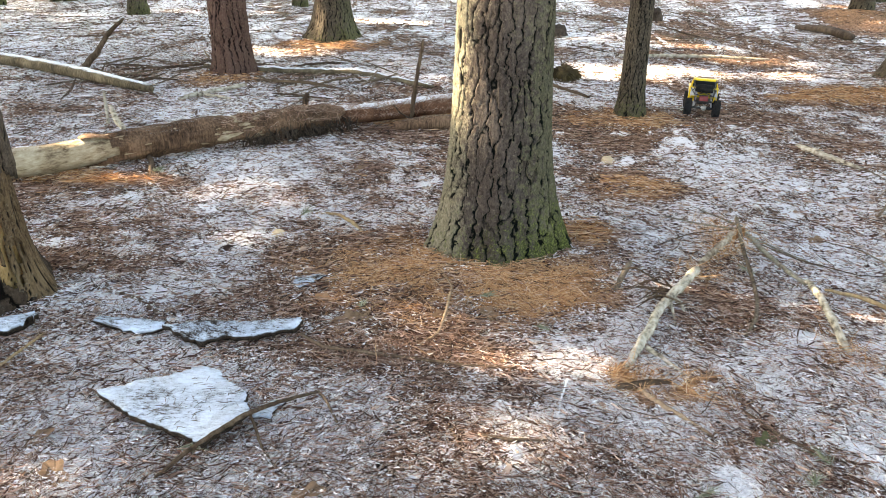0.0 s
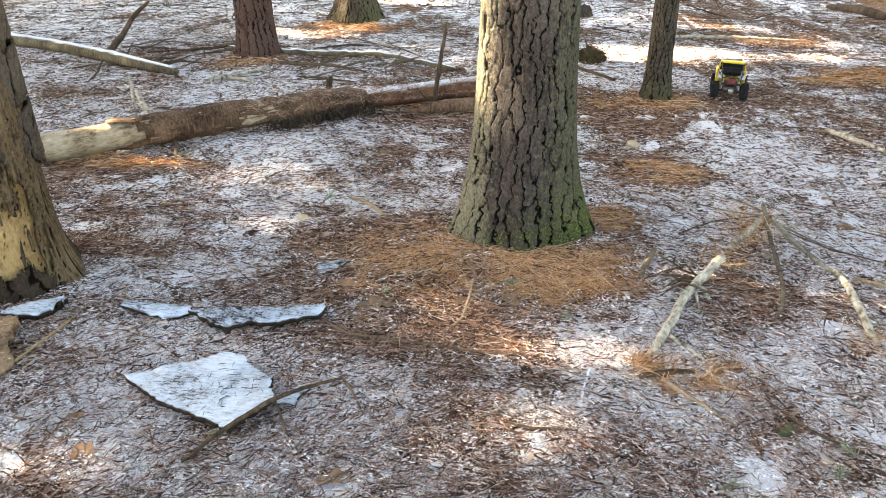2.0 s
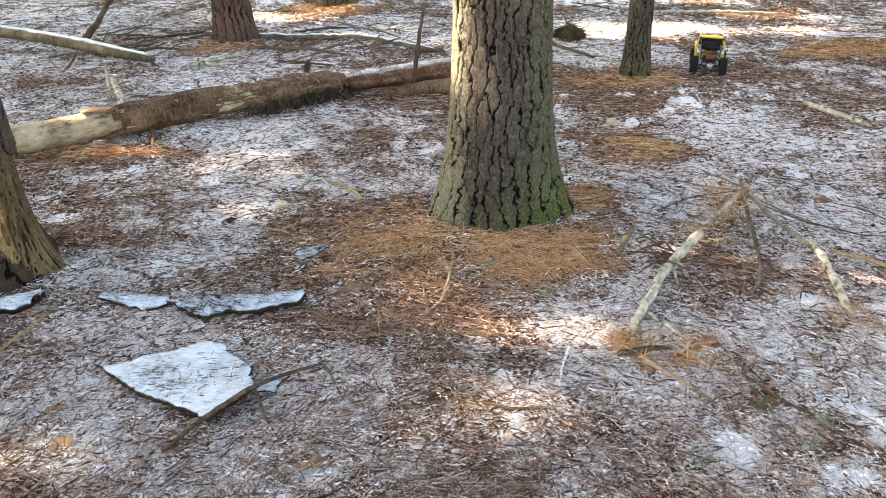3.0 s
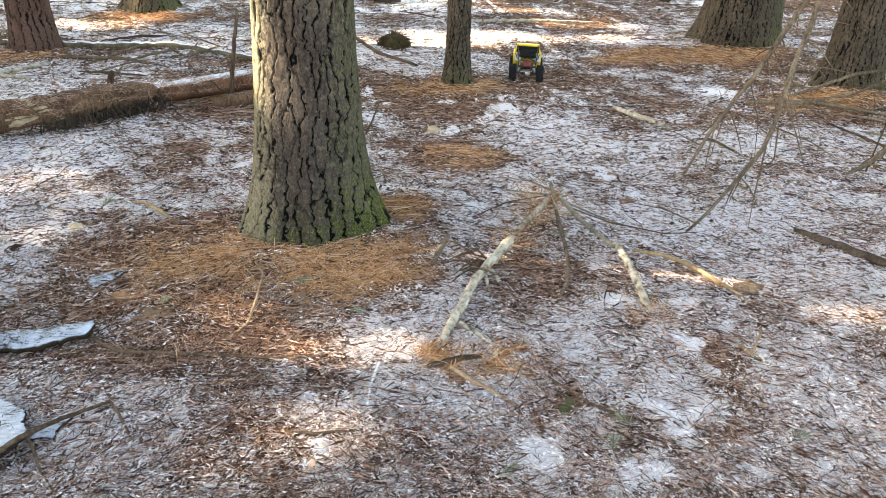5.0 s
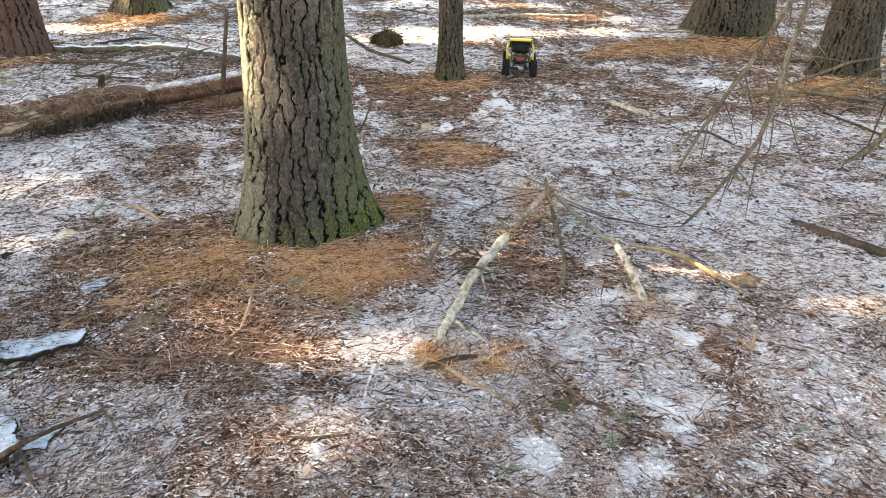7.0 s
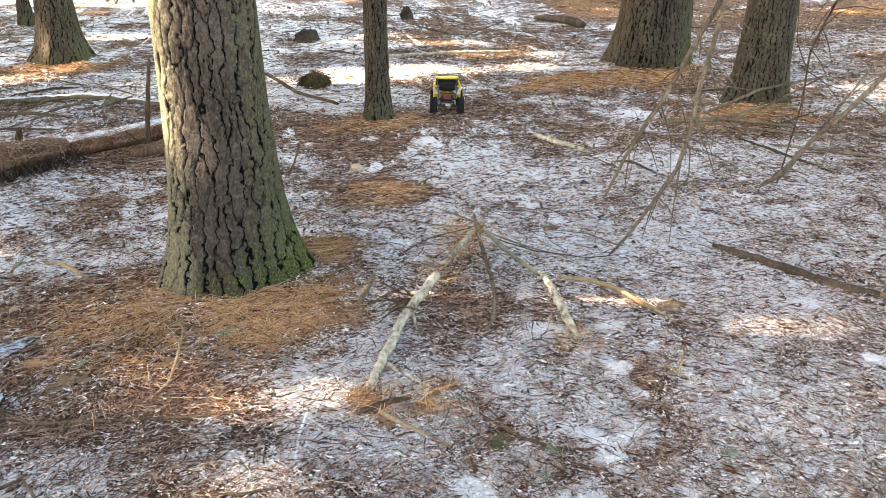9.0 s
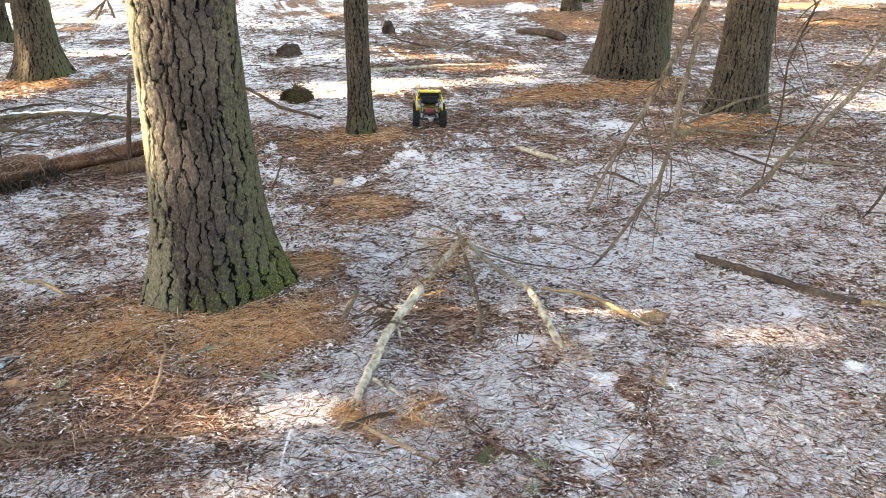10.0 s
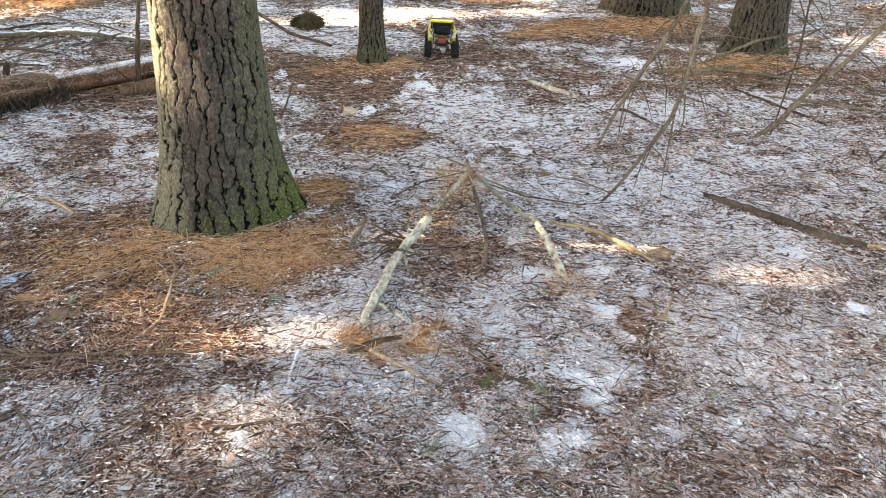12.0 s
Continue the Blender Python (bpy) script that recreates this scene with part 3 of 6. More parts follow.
def sunlit(x, y, z, room=0.0, spots=GAPS):
    """Whether the sun's ray through a place reaches the floor in a gap."""
    gx0, gy0 = x, y
    for _ in range(2):
        h = z - (SLOPE_X * gx0 + SLOPE_Y * gy0)
        gx0, gy0 = x - SUN_WAY.x / SUN_WAY.z * h, y - SUN_WAY.y / SUN_WAY.z * h
    if not (-3 < gx0 < 5 and 0.5 < gy0 < 13):
        return False
    edge = 1.0 + 0.35 * math.sin(9 * gx0 + 7 * gy0)
    rag = 0.9 * abs(math.sin(6.1 * gx0 + 2.0 * gy0) * math.sin(13.0 * gy0 + 2.7 * gx0))
    return any(((gx0 - a) / (c + room)) ** 2 + ((gy0 - b) / (d + room)) ** 2 < edge - (rag if c > 0.5 else 0.0) for a, b, c, d in spots)


# where the unseen crowns are thinned to brighten the floor
THIN = ((0.28, 2.38, 0.40, 0.30), (-0.05, 1.98, 0.60, 0.34), (0.0, 2.72, 0.40, 0.16), (1.95, 2.16, 0.50, 0.05), (1.88, 1.77, 0.30, 0.03))


def crown_mesh(name, origin, height, low, spread, count, seed):
    """Limbs and tufts of long needles, out of view over the floor, holed where sun patches should fall."""
    rng, sieve = random.Random(seed), random.Random(seed + 7)
    vs, fs = [], []
    rods = []
    for k in range(18):
        h = rng.uniform(low, height * 0.97)
        a = rng.uniform(0, 2 * math.pi)
        reach = spread * (1 - 0.75 * (h - low) / (height - low)) * rng.uniform(0.6, 1.0)
        pts = [(0.05 * math.cos(a), 0.05 * math.sin(a), h)] + [(reach * q * math.cos(a + 0.2 * q), reach * q * math.sin(a + 0.2 * q), h + 0.5 * q - 0.35 * q * q) for q in (0.35, 0.7, 1.0)]
        if not any(sunlit(q[0] + origin[0], q[1] + origin[1], q[2] + origin[2], 0.12) for q in [Vector(a).lerp(Vector(b), f) for a, b in zip(pts, pts[1:]) for f in (0.2, 0.4, 0.6, 0.8, 1.0)]):
            rods.append((pts, (0.05, 0.035, 0.022, 0.01), 5, k))
        for _ in range(count // 18):
            q = rng.uniform(0.25, 1.02)
            c = Vector((reach * q * math.cos(a + 0.2 * q), reach * q * math.sin(a + 0.2 * q), h + 0.5 * q - 0.35 * q * q))
            c += Vector((rng.gauss(0, 0.28), rng.gauss(0, 0.28), rng.gauss(0.05, 0.14)))
            if rng.random() < 0.05:
                continue
            thin = sunlit(c.x + origin[0], c.y + origin[1], c.z + origin[2], 0.5, THIN)
            close = sunlit(c.x + origin[0], c.y + origin[1], c.z + origin[2], 0.8)
            for _ in range(5):
                d = Vector((rng.gauss(0, 1), rng.gauss(0, 1), rng.gauss(0.2, 0.6))).normalized() * rng.uniform(0.22, 0.40)
                w = d.cross(Vector((rng.gauss(0, 1), rng.gauss(0, 1), 1))).normalized() * rng.uniform(0.045, 0.085)
                if close and any(sunlit(e.x + origin[0], e.y + origin[1], e.z + origin[2], 0.02) for e in (c, c + d * 0.3 + w * 0.5, c + d * 0.6 + w, c + d)):
                    continue
                if thin and sieve.random() < 0.95 and any(sunlit(e.x + origin[0], e.y + origin[1], e.z + origin[2], 0.02, THIN) for e in (c, c + d * 0.5 + w * 0.5, c + d)):
                    continue
                b = len(vs)
                vs += [c - w * 0.4, c + w * 0.4, c + d * 0.6 + w, c + d]
                fs += [(b, b + 1, b + 2), (b, b + 2, b + 3)]
    me = mesh_of(name, [tuple(v) for v in vs], fs, M_GREEN) if vs else None
    return (tubes("limbs", rods, M_TWIG) if rods else None), me


def tree(label, x, y, radius, flare, reach, height, material, columns, detail, depth, lean=(0, 0), seed=0, stretch=5.2, crown=True, low=7.5, spread=3.0, tufts=900, lobes=5, name="pine_tree", fine=1.7, slim=0.0):
    o = ground(x, y)
    o.z = SLOPE_X * float(eased(x, 20, 15)) + SLOPE_Y * float(eased(y, 18, 12)) + 0.02
    t = thing(name, label, "tree", "trees of the wood", at=o)
    part("trunk", trunk_mesh("trunk", radius, flare, reach, height, material, columns, detail, depth, lean, seed, stretch, lobes, fine_to=fine, wide=0.20 if detail[0] > 300 else 0.26, slim=slim), None, t)
    if crown:
        limbs, leaves = crown_mesh("crown", (o.x, o.y, o.z), height, low, spread, tufts, seed + 100)
        if limbs:
            tagged(part("limbs", limbs, None, t), kind="stuff")
        if leaves:
            part("crown", leaves, None, t, "green needle crown out of view, shading the floor", smooth=False)
    return t


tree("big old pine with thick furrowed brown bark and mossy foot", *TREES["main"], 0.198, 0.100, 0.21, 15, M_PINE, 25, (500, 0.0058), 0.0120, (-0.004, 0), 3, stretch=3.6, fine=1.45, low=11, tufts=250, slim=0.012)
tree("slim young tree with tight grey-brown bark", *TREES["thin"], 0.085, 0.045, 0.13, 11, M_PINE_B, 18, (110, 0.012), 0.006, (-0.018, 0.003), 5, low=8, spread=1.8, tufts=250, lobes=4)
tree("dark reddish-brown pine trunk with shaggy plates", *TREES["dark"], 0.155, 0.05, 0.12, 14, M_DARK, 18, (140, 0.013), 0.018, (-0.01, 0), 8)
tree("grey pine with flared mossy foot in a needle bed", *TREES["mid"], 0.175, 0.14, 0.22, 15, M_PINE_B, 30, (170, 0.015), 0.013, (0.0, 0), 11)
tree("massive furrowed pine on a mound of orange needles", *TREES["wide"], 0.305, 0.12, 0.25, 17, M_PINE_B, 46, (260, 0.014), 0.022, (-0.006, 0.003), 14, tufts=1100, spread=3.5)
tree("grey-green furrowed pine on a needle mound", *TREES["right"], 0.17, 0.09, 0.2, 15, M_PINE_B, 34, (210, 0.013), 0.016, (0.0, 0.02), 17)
for lab, x, y, r, sd in (("slim far tree", -4.7, 11.9, 0.10, 21), ("far mossy tree", -2.6, 13.25, 0.08, 22), ("far pine on a needle mound", 5.65, 16.1, 0.20, 23), ("far pine with a needle bed", 5.76, 12.15, 0.145, 24),
                         ("far pine trunk", -6.6, 13.7, 0.17, 25), ("far pine trunk", -7.4, 12.9, 0.12, 26), ("far pine trunk", 7.2, 14.9, 0.16, 27)):
    tree(lab + " with grey-brown bark", x, y, r, r * 0.5, 0.2, 14, M_PINE_B, 20, (60, 0.04), 0.012, (0, 0), sd)
# the wood around, outside the view, added to shade the floor and sky
rng = random.Random(5)
for k, (x, y) in enumerate(((-7.5, 8.2), (-10.3, 12.9), (-11.2, 8.4), (-12.5, 12.6), (-9.0, 5.6), (-14.8, 10.2), (-13.6, 16.2), (-10.9, 18.6), (-16.5, 14.2), (-7.0, 3.2), (-9.7, 7.2), (-12.3, 9.9), (-6.4, 20.5), (-1.5, 23.0), (-12.6, 5.0), (-17.4, 18.5), (4.5, 22.5),
                            (9.8, 19.5), (13.0, 10.0), (10.5, 4.0), (9.6, -3.5), (5.5, -10.5), (-7.5, -10.0), (12.0, 15.5), (-9.5, -5.0),
                            (-4.2, 21.5), (-8.4, 24.2), (-13.2, 22.4), (-18.2, 9.2), (1.8, 20.4), (-21.5, 8.2), (-17.0, 23.6), (-15.3, 12.2), (-22.4, 14.8), (-24.5, 11.2), (-19.4, 16.8), (-20.5, 20.0), (-19.2, 12.6), (-16.2, 7.4), (-6.8, 17.4), (-8.6, 20.8), (-5.7, 15.2), (-9.4, 15.0), (-14.2, 19.6), (-11.9, 8.1), (-12.8, 6.2), (-10.2, 1.6), (-12.2, -1.4), (-8.2, -2.8), (-5.5, -6.2), (-6.2, 0.2), (1.5, -5.5), (7.8, 2.2), (9.6, 6.0), (8.4, -0.8), (11.6, 7.6), (6.8, -4.2), (12.6, 3.2))):
    tree("tall unseen pine, added to shade the floor", x, y, rng.uniform(0.13, 0.2), 0.09, 0.2, rng.uniform(13, 17), M_PINE_B, 20, (40, 0.12), 0.012, (0, 0), 40 + k, tufts=1600 if -19 < x < -8 and 3 < y < 13.5 else 1050 if (x < 3 and y > 2) or x > 7 and y > -3 else 450, spread=3.6)


def snag():
    """A barkless dead trunk, cut short out of view to spare the floor its shadow, with a split yellow flank and a
    collar of old bark.
    """
    o = ground(*TREES["snag"])
    t = thing("dead_tree", "rotting dead tree, bark fallen off yellow crumbling wood", "dead tree", at=o)
    # Height is cut short, out of view, so the shadow clears the floor ahead.
    me = trunk_mesh("trunk", 0.172, 0.026, 0.25, 1.06, M_ROTTEN, 30, (180, 0.011), 0.006, (-0.006, 0.0), 31, 7.0, 4, 0.95, fine_to=1.0, wide=0.06)
    part("trunk", me, None, t, "bare yellow-brown rotting wood")
    collar = trunk_mesh("collar", 0.192, 0.058, 0.13, 1.0, M_SNAGFOOT, 20, (170, 0.011), 0.014, (-0.006, 0.0), 35, 2.4, 4, 0.9, fine_to=0.6)
    cm = bmesh.new()
    cm.from_mesh(collar)
    gone = [f for f in cm.faces if f.calc_center_median().z > 0.06 + 0.18 * float(vnoise(math.atan2(f.calc_center_median().y, f.calc_center_median().x) * 3, 0.0, 0.5, 9)) * (0.4 + 0.6 * (f.calc_center_median().x < -0.02))]
    bmesh.ops.delete(cm, geom=gone, context="FACES")
    cm.to_mesh(collar)
    cm.free()
    part("collar", collar, None, t, "dark crumbling bark round the foot").modifiers.new("thickness", "SOLIDIFY").thickness = 0.012
    bk = trunk_mesh("bark", 0.182, 0.055, 0.13, 1.06, M_SNAGWOOD, 34, (200, 0.010), 0.007, (-0.006, 0.0), 33, 8.0, 4, 0.95, fine_to=1.0, wide=0.14)
    bm = bmesh.new()
    bm.from_mesh(bk)
    drop = []
    for f in bm.faces:
        c = f.calc_center_median()
        a = math.atan2(c.y, c.x)
        front = abs((a + 1.35 + math.pi) % (2 * math.pi) - math.pi)
        ragged = 0.30 * (float(vnoise(a * 5, c.z * 2, 0.35, 5)) - 0.5) + 0.16 * (float(vnoise(a * 16, c.z * 5, 0.35, 6)) - 0.5)
        if front < 1.02 + ragged * 1.6 - 0.7 * max(0.0, 0.10 - c.z) and 0.05 + 0.6 * ragged < c.z < 0.42 + ragged:
            drop.append(f)
    bmesh.ops.delete(bm, geom=drop, context="FACES")
    bm.to_mesh(bk)
    bm.free()
    ob = part("bark", bk, None, t, "dull brown bark still clinging")
    sheath = trunk_mesh("upper_bark", 0.199, 0.030, 0.25, 1.06, M_SNAGBARK, 16, (180, 0.011), 0.006, (-0.006, 0.0), 37, 2.2, 4, 0.95, fine_to=1.0, wide=0.10)
    sm = bmesh.new()
    sm.from_mesh(sheath)
    gone = []
    for f in sm.faces:
        c = f.calc_center_median()
        a = math.atan2(c.y, c.x)
        torn = 0.47 + 0.10 * (float(vnoise(a * 4, 0.0, 0.4, 8)) - 0.5) + 0.05 * (float(vnoise(a * 15, 0.0, 0.4, 9)) - 0.5)
        if c.z < torn or abs(c.z - 0.64 - 0.02 * math.sin(3 * a)) < 0.012 or abs(c.z - 0.84 - 0.02 * math.sin(2 * a)) < 0.012:
            gone.append(f)
    bmesh.ops.delete(sm, geom=gone, context="FACES")
    sm.to_mesh(sheath)
    sm.free()
    part("upper_bark", sheath, None, t, "grey-brown bark with a torn lower edge").modifiers.new("thickness", "SOLIDIFY").thickness = 0.010
    for a, z0, z1, w in ((-1.02, 0.26, 0.36, 0.011), (-0.70, 0.10, 0.22, 0.006), (-1.6, 0.2, 0.26, 0.008), (-0.80, 0.02, 0.12, 0.007)):
        pts = [((0.170 + 0.026 * math.exp(-z / 0.25)) * math.cos(a + 0.5 * (z - z0)) - 0.006 * z, (0.170 + 0.026 * math.exp(-z / 0.25)) * math.sin(a + 0.5 * (z - z0)), z) for z in (z0, (z0 + z1) / 2, z1)]
        part("split", tubes("split", [(pts, (w * 0.4, w, w * 0.4), 8, 3)], M_BLACKLOG), None, t, "dark rotted split")
    # Invented cap closing the shortened trunk.
    part("trunk_cap", tubes("trunk_cap", [(((0, 0, 0.75), (0, 0, 0.9), (-0.01, 0, 1.02)), (0.16, 0.165, 0.13), 18, 5)], M_CAVITY), None, t, "dark cap on the shortened, unseen top")
    sol = ob.modifiers.new("thickness", "SOLIDIFY")
    sol.thickness, sol.offset = 0.012, -0.6
    return t


snag()

# ---------------- fallen logs ----------------
def log(name, label, path, radii, material, seed, sides=22, category="log"):
    pts = lying(path)
    o = Vector(pts[0])
    t = thing(name, label, category, "fallen wood", at=o)
    part("stem", tubes("stem", [(pts, radii, sides, seed)], material, o), None, t)
    return t, o


big, o = log("fallen_log", "long fallen pine log, pale barkless end, snow on top", ((-2.62, 3.62, 0.09), (-2.236, 3.893, 0.095), (-1.856, 4.212, 0.10), (-1.403, 4.505, 0.115), (-1.189, 4.709, 0.125), (-0.965, 4.972, 0.13), (-0.80, 5.16, 0.115)), (0.070, 0.073, 0.074, 0.072, 0.070, 0.066, 0.055), M_BARE, 2, 30)


def log_bark():
    """The bark that still clings to the far part of the log, its edge torn."""
    me = tubes("bark", [(lying(((-2.12, 3.985, 0.096), (-1.856, 4.212, 0.101), (-1.64, 4.345, 0.107), (-1.403, 4.505, 0.116), (-1.189, 4.709, 0.126), (-0.965, 4.972, 0.131), (-0.76, 5.21, 0.112))), (0.080, 0.081, 0.081, 0.079, 0.078, 0.075, 0.066), 44, 3)], M_LOG, o)
    bm = bmesh.new()
    bm.from_mesh(me)
    bmesh.ops.subdivide_edges(bm, edges=[e for e in bm.edges if e.calc_length() > 0.02 and (e.verts[0].co + o).x < -1.0], cuts=3)
    ax = Vector((0.68, 0.73, 0))
    drop = []
    for f in bm.faces:
        c = f.calc_center_median() + o
        d = (c - Vector((-2.12, 3.985, c.z))).dot(ax)
        if d < 0.02 or d < 0.55 * float(vnoise(c.z * 9 + 3, d * 2.2, 0.5, 4)) + 0.10 * (float(vnoise(c.z * 30, d * 12, 0.6, 6)) - 0.5) or (d < 1.4 and float(vnoise(c.z * 16 + 9, d * 5, 0.6, 8)) > 0.95):
            drop.append(f)
    bmesh.ops.delete(bm, geom=drop, context="FACES")
    for v in bm.verts:
        c = v.co + o
        v.co += v.normal * (0.022 * (float(vnoise((c.x + c.y) * 0.5, c.z * 2, 0.05, 2)) - 0.5) + 0.012 * (float(vnoise((c.x + c.y) * 0.4, c.z * 2, 0.016, 3)) - 0.5))
    bm.to_mesh(me)
    bm.free()
    return me


# Hanging bits of rotten bark, packed dense and dark to deepen the hollow's shade.
rods = []
rng = random.Random(90)
for x, y in ((-1.20, 4.66), (-1.08, 4.79), (-0.97, 4.92), (-0.86, 5.04), (-0.76, 5.16)):
    for q in range(80):
        p = Vector((x + rng.gauss(0.01, 0.05), y + rng.gauss(-0.01, 0.05), rng.uniform(0.04, 0.11)))
        e = p + Vector((rng.gauss(0.01, 0.035), rng.gauss(-0.03, 0.03), -rng.uniform(0.03, 0.10)))
        e.z = max(e.z, 0.004)
        rods.append((lying((tuple(p), tuple(p.lerp(e, 0.5)), tuple(e))), (0.003, 0.0025, 0.001), 4, q))
tagged(part("rotten_fringe", tubes("rotten_fringe", rods, M_BLACKLOG, o), None, big, "rotten bark fringe, packed dark to shade the hollow under the log"), kind="stuff")
part("bark", log_bark(), None, big, "brown bark, torn off the near end")
part("stub", tubes("stub", [(lying(((-0.95, 5.0, 0.18), (-0.945, 5.0, 0.24), (-0.93, 4.99, 0.285))), (0.022, 0.018, 0.014), 8, 4)], M_TWIG, o), None, big)
part("stub", tubes("stub", [(lying(((-1.72, 4.30, 0.03), (-1.66, 4.22, 0.03), (-1.60, 4.02, 0.01))), (0.018, 0.014, 0.008), 8, 5)], M_TWIG, o), None, big)
rotten, o = log("rotten_log", "crumbling red-brown rotten log end under snow", ((-0.82, 5.17, 0.085), (-0.62, 5.36, 0.075), (-0.42, 5.49, 0.075), (-0.2, 5.56, 0.07), (0.05, 5.63, 0.07), (0.35, 5.7, 0.05)), (0.05, 0.062, 0.066, 0.07, 0.07, 0.06), M_REDROT, 17, 26)
log("rotten_log", "short brown rotten log lying before the long one", ((-0.40, 5.16, 0.04), (-0.2, 5.22, 0.05), (0.0, 5.27, 0.05), (0.2, 5.32, 0.04)), (0.034, 0.048, 0.05, 0.045), M_LOG, 18, 18)
mossy, o = log("fallen_log", "old grey mossy log under snow", ((-5.4, 8.0, 0.06), (-4.389, 7.403, 0.055), (-3.983, 7.223, 0.055), (-3.534, 6.857, 0.055), (-3.132, 6.627, 0.055), (-2.729, 6.348, 0.05), (-2.383, 6.18, 0.04)), (0.06, 0.058, 0.056, 0.055, 0.052, 0.048, 0.036), M_LOG2, 6, 16)
part("branch", tubes("branch", [(lying(((-3.22, 6.85, 0.05), (-3.1, 6.88, 0.19), (-2.98, 6.9, 0.36), (-2.82, 6.9, 0.50))), (0.032, 0.026, 0.020, 0.013), 8, 7)], M_TWIG, o), None, mossy)
dark_log, o = log("fallen_log", "thin dark rotten log with a pale split end", ((2.209, 2.936, 0.016), (2.295, 2.743, 0.018), (2.376, 2.528, 0.018), (2.459, 2.376, 0.018), (2.541, 2.321, 0.015)), (0.013, 0.021, 0.020, 0.019, 0.014), M_BLACKLOG, 9, 12)
part("split_end", tubes("split_end", [(lying(((2.53, 2.328, 0.016), (2.583, 2.281, 0.016), (2.68, 2.19, 0.010))), (0.013, 0.012, 0.007), 9, 10)], M_YELLOW_STICK, o), None, dark_log, "pale yellow split wood")
log("fallen_log", "charred-looking black broken log end", ((4.38, 10.9, 0.04), (4.48, 10.3, 0.08), (4.60, 9.75, 0.05)), (0.03, 0.05, 0.055), M_BLACKLOG, 12, 12)
log("fallen_log", "short bleached log half sunk in litter", ((2.10, 4.86, 0.02), (2.16, 4.62, 0.025), (2.27, 4.34, 0.01)), (0.014, 0.020, 0.014), M_STICK, 13, 10)
log("fallen_log", "slim far log lying across the litter", ((-2.3, 7.25, 0.03), (-1.4, 7.03, 0.03), (-0.9, 6.93, 0.03), (-0.2, 6.55, 0.025)), (0.028, 0.03, 0.03, 0.02), M_LOG2, 14, 10)
log("fallen_log", "far pale log in the sunlit strip", ((1.6, 8.2, 0.03), (2.5, 8.35, 0.03), (3.1, 8.2, 0.03)), (0.014, 0.018, 0.012), M_STICK, 15, 10)

# ---------------- loose branches and sticks ----------------
stick("broken_branch", "bleached crooked fallen branch, bark peeled off, end raised", "branch",
      ((0.56, 2.166, 0.008), (0.607, 2.254, 0.015), (0.648, 2.327, 0.025), (0.765, 2.572, 0.04), (0.816, 2.634, 0.05), (0.945, 2.814, 0.075)), (0.0115, 0.014, 0.015, 0.016, 0.017, 0.0165), M_STICK, 0.004,
      (((((0.649, 2.285, 0.02), (0.693, 2.236, 0.012), (0.73, 2.167, 0.008), (0.755, 2.109, 0.004)), (0.009, 0.0075, 0.006, 0.004))), (((0.796, 2.62, 0.04), (0.797, 2.552, 0.02), (0.789, 2.466, 0.004)), (0.007, 0.006, 0.003)),
       (((0.818, 2.607, 0.045), (0.834, 2.571, 0.03), (0.838, 2.554, 0.02)), (0.008, 0.006, 0.004))), 12, 3, "fallen wood")
stick("broken_branch", "mottled broken branch piece with bark in patches", "branch", ((0.973, 2.888, 0.06), (1.059, 3.008, 0.06), (1.143, 3.11, 0.07), (1.213, 3.226, 0.08)), (0.011, 0.014, 0.015, 0.012), M_MOTTLED, 0.004, (), 10, 43, "fallen wood")
stick("branch_stub", "orange decayed branch stub joining the branches", "branch", ((1.165, 3.185, 0.06), (1.209, 3.188, 0.075), (1.258, 3.22, 0.08)), (0.016, 0.022, 0.016), M_ORANGEROT, 0.0, (), 9, 44, "fallen wood")
stick("broken_branch", "slender brown forked branch propped on litter", "branch", ((1.222, 3.269, 0.12), (1.189, 3.042, 0.06), (1.159, 2.821, 0.04), (1.123, 2.648, 0.025), (1.08, 2.527, 0.02), (1.03, 2.443, 0.01), (0.981, 2.37, 0.004)), (0.009, 0.008, 0.0075, 0.0075, 0.007, 0.006, 0.004), M_LIMB, 0.004, (), 9, 4, "fallen wood")
stick("broken_branch", "curved bleached branch with snow along it", "branch", ((1.335, 2.76, 0.07), (1.33, 2.729, 0.08), (1.316, 2.592, 0.075), (1.307, 2.46, 0.055), (1.309, 2.372, 0.025), (1.308, 2.321, 0.008)), (0.009, 0.011, 0.013, 0.0135, 0.0135, 0.011), M_STICK, 0.004, (), 11, 5, "fallen wood")
stick("broken_branch", "mossy grey limb joining the crooked branches", "branch", ((1.239, 3.229, 0.085), (1.264, 3.119, 0.06), (1.298, 2.961, 0.05), (1.321, 2.827, 0.055), (1.33, 2.74, 0.07)), (0.011, 0.010, 0.009, 0.009, 0.009), M_LICHEN, 0.002,
      ((((1.25, 3.19, 0.07), (1.36, 3.08, 0.05), (1.52, 3.02, 0.02)), (0.0045, 0.004, 0.002)), (((1.24, 3.22, 0.08), (1.10, 3.36, 0.05), (0.98, 3.52, 0.02)), (0.0045, 0.004, 0.002)), (((1.24, 3.23, 0.09), (1.22, 3.42, 0.06), (1.14, 3.62, 0.03)), (0.005, 0.004, 0.002))), 8, 6, "fallen wood")
stick("stick", "long thin yellow stick, peeled", "stick", ((1.418, 2.775, 0.03), (1.508, 2.70, 0.04), (1.585, 2.61, 0.035), (1.638, 2.484, 0.02), (1.67, 2.413, 0.012), (1.69, 2.342, 0.006)), (0.006, 0.008, 0.009, 0.010, 0.009, 0.006), M_YELLOW_STICK, 0.004, (), 8, 7, "fallen wood")
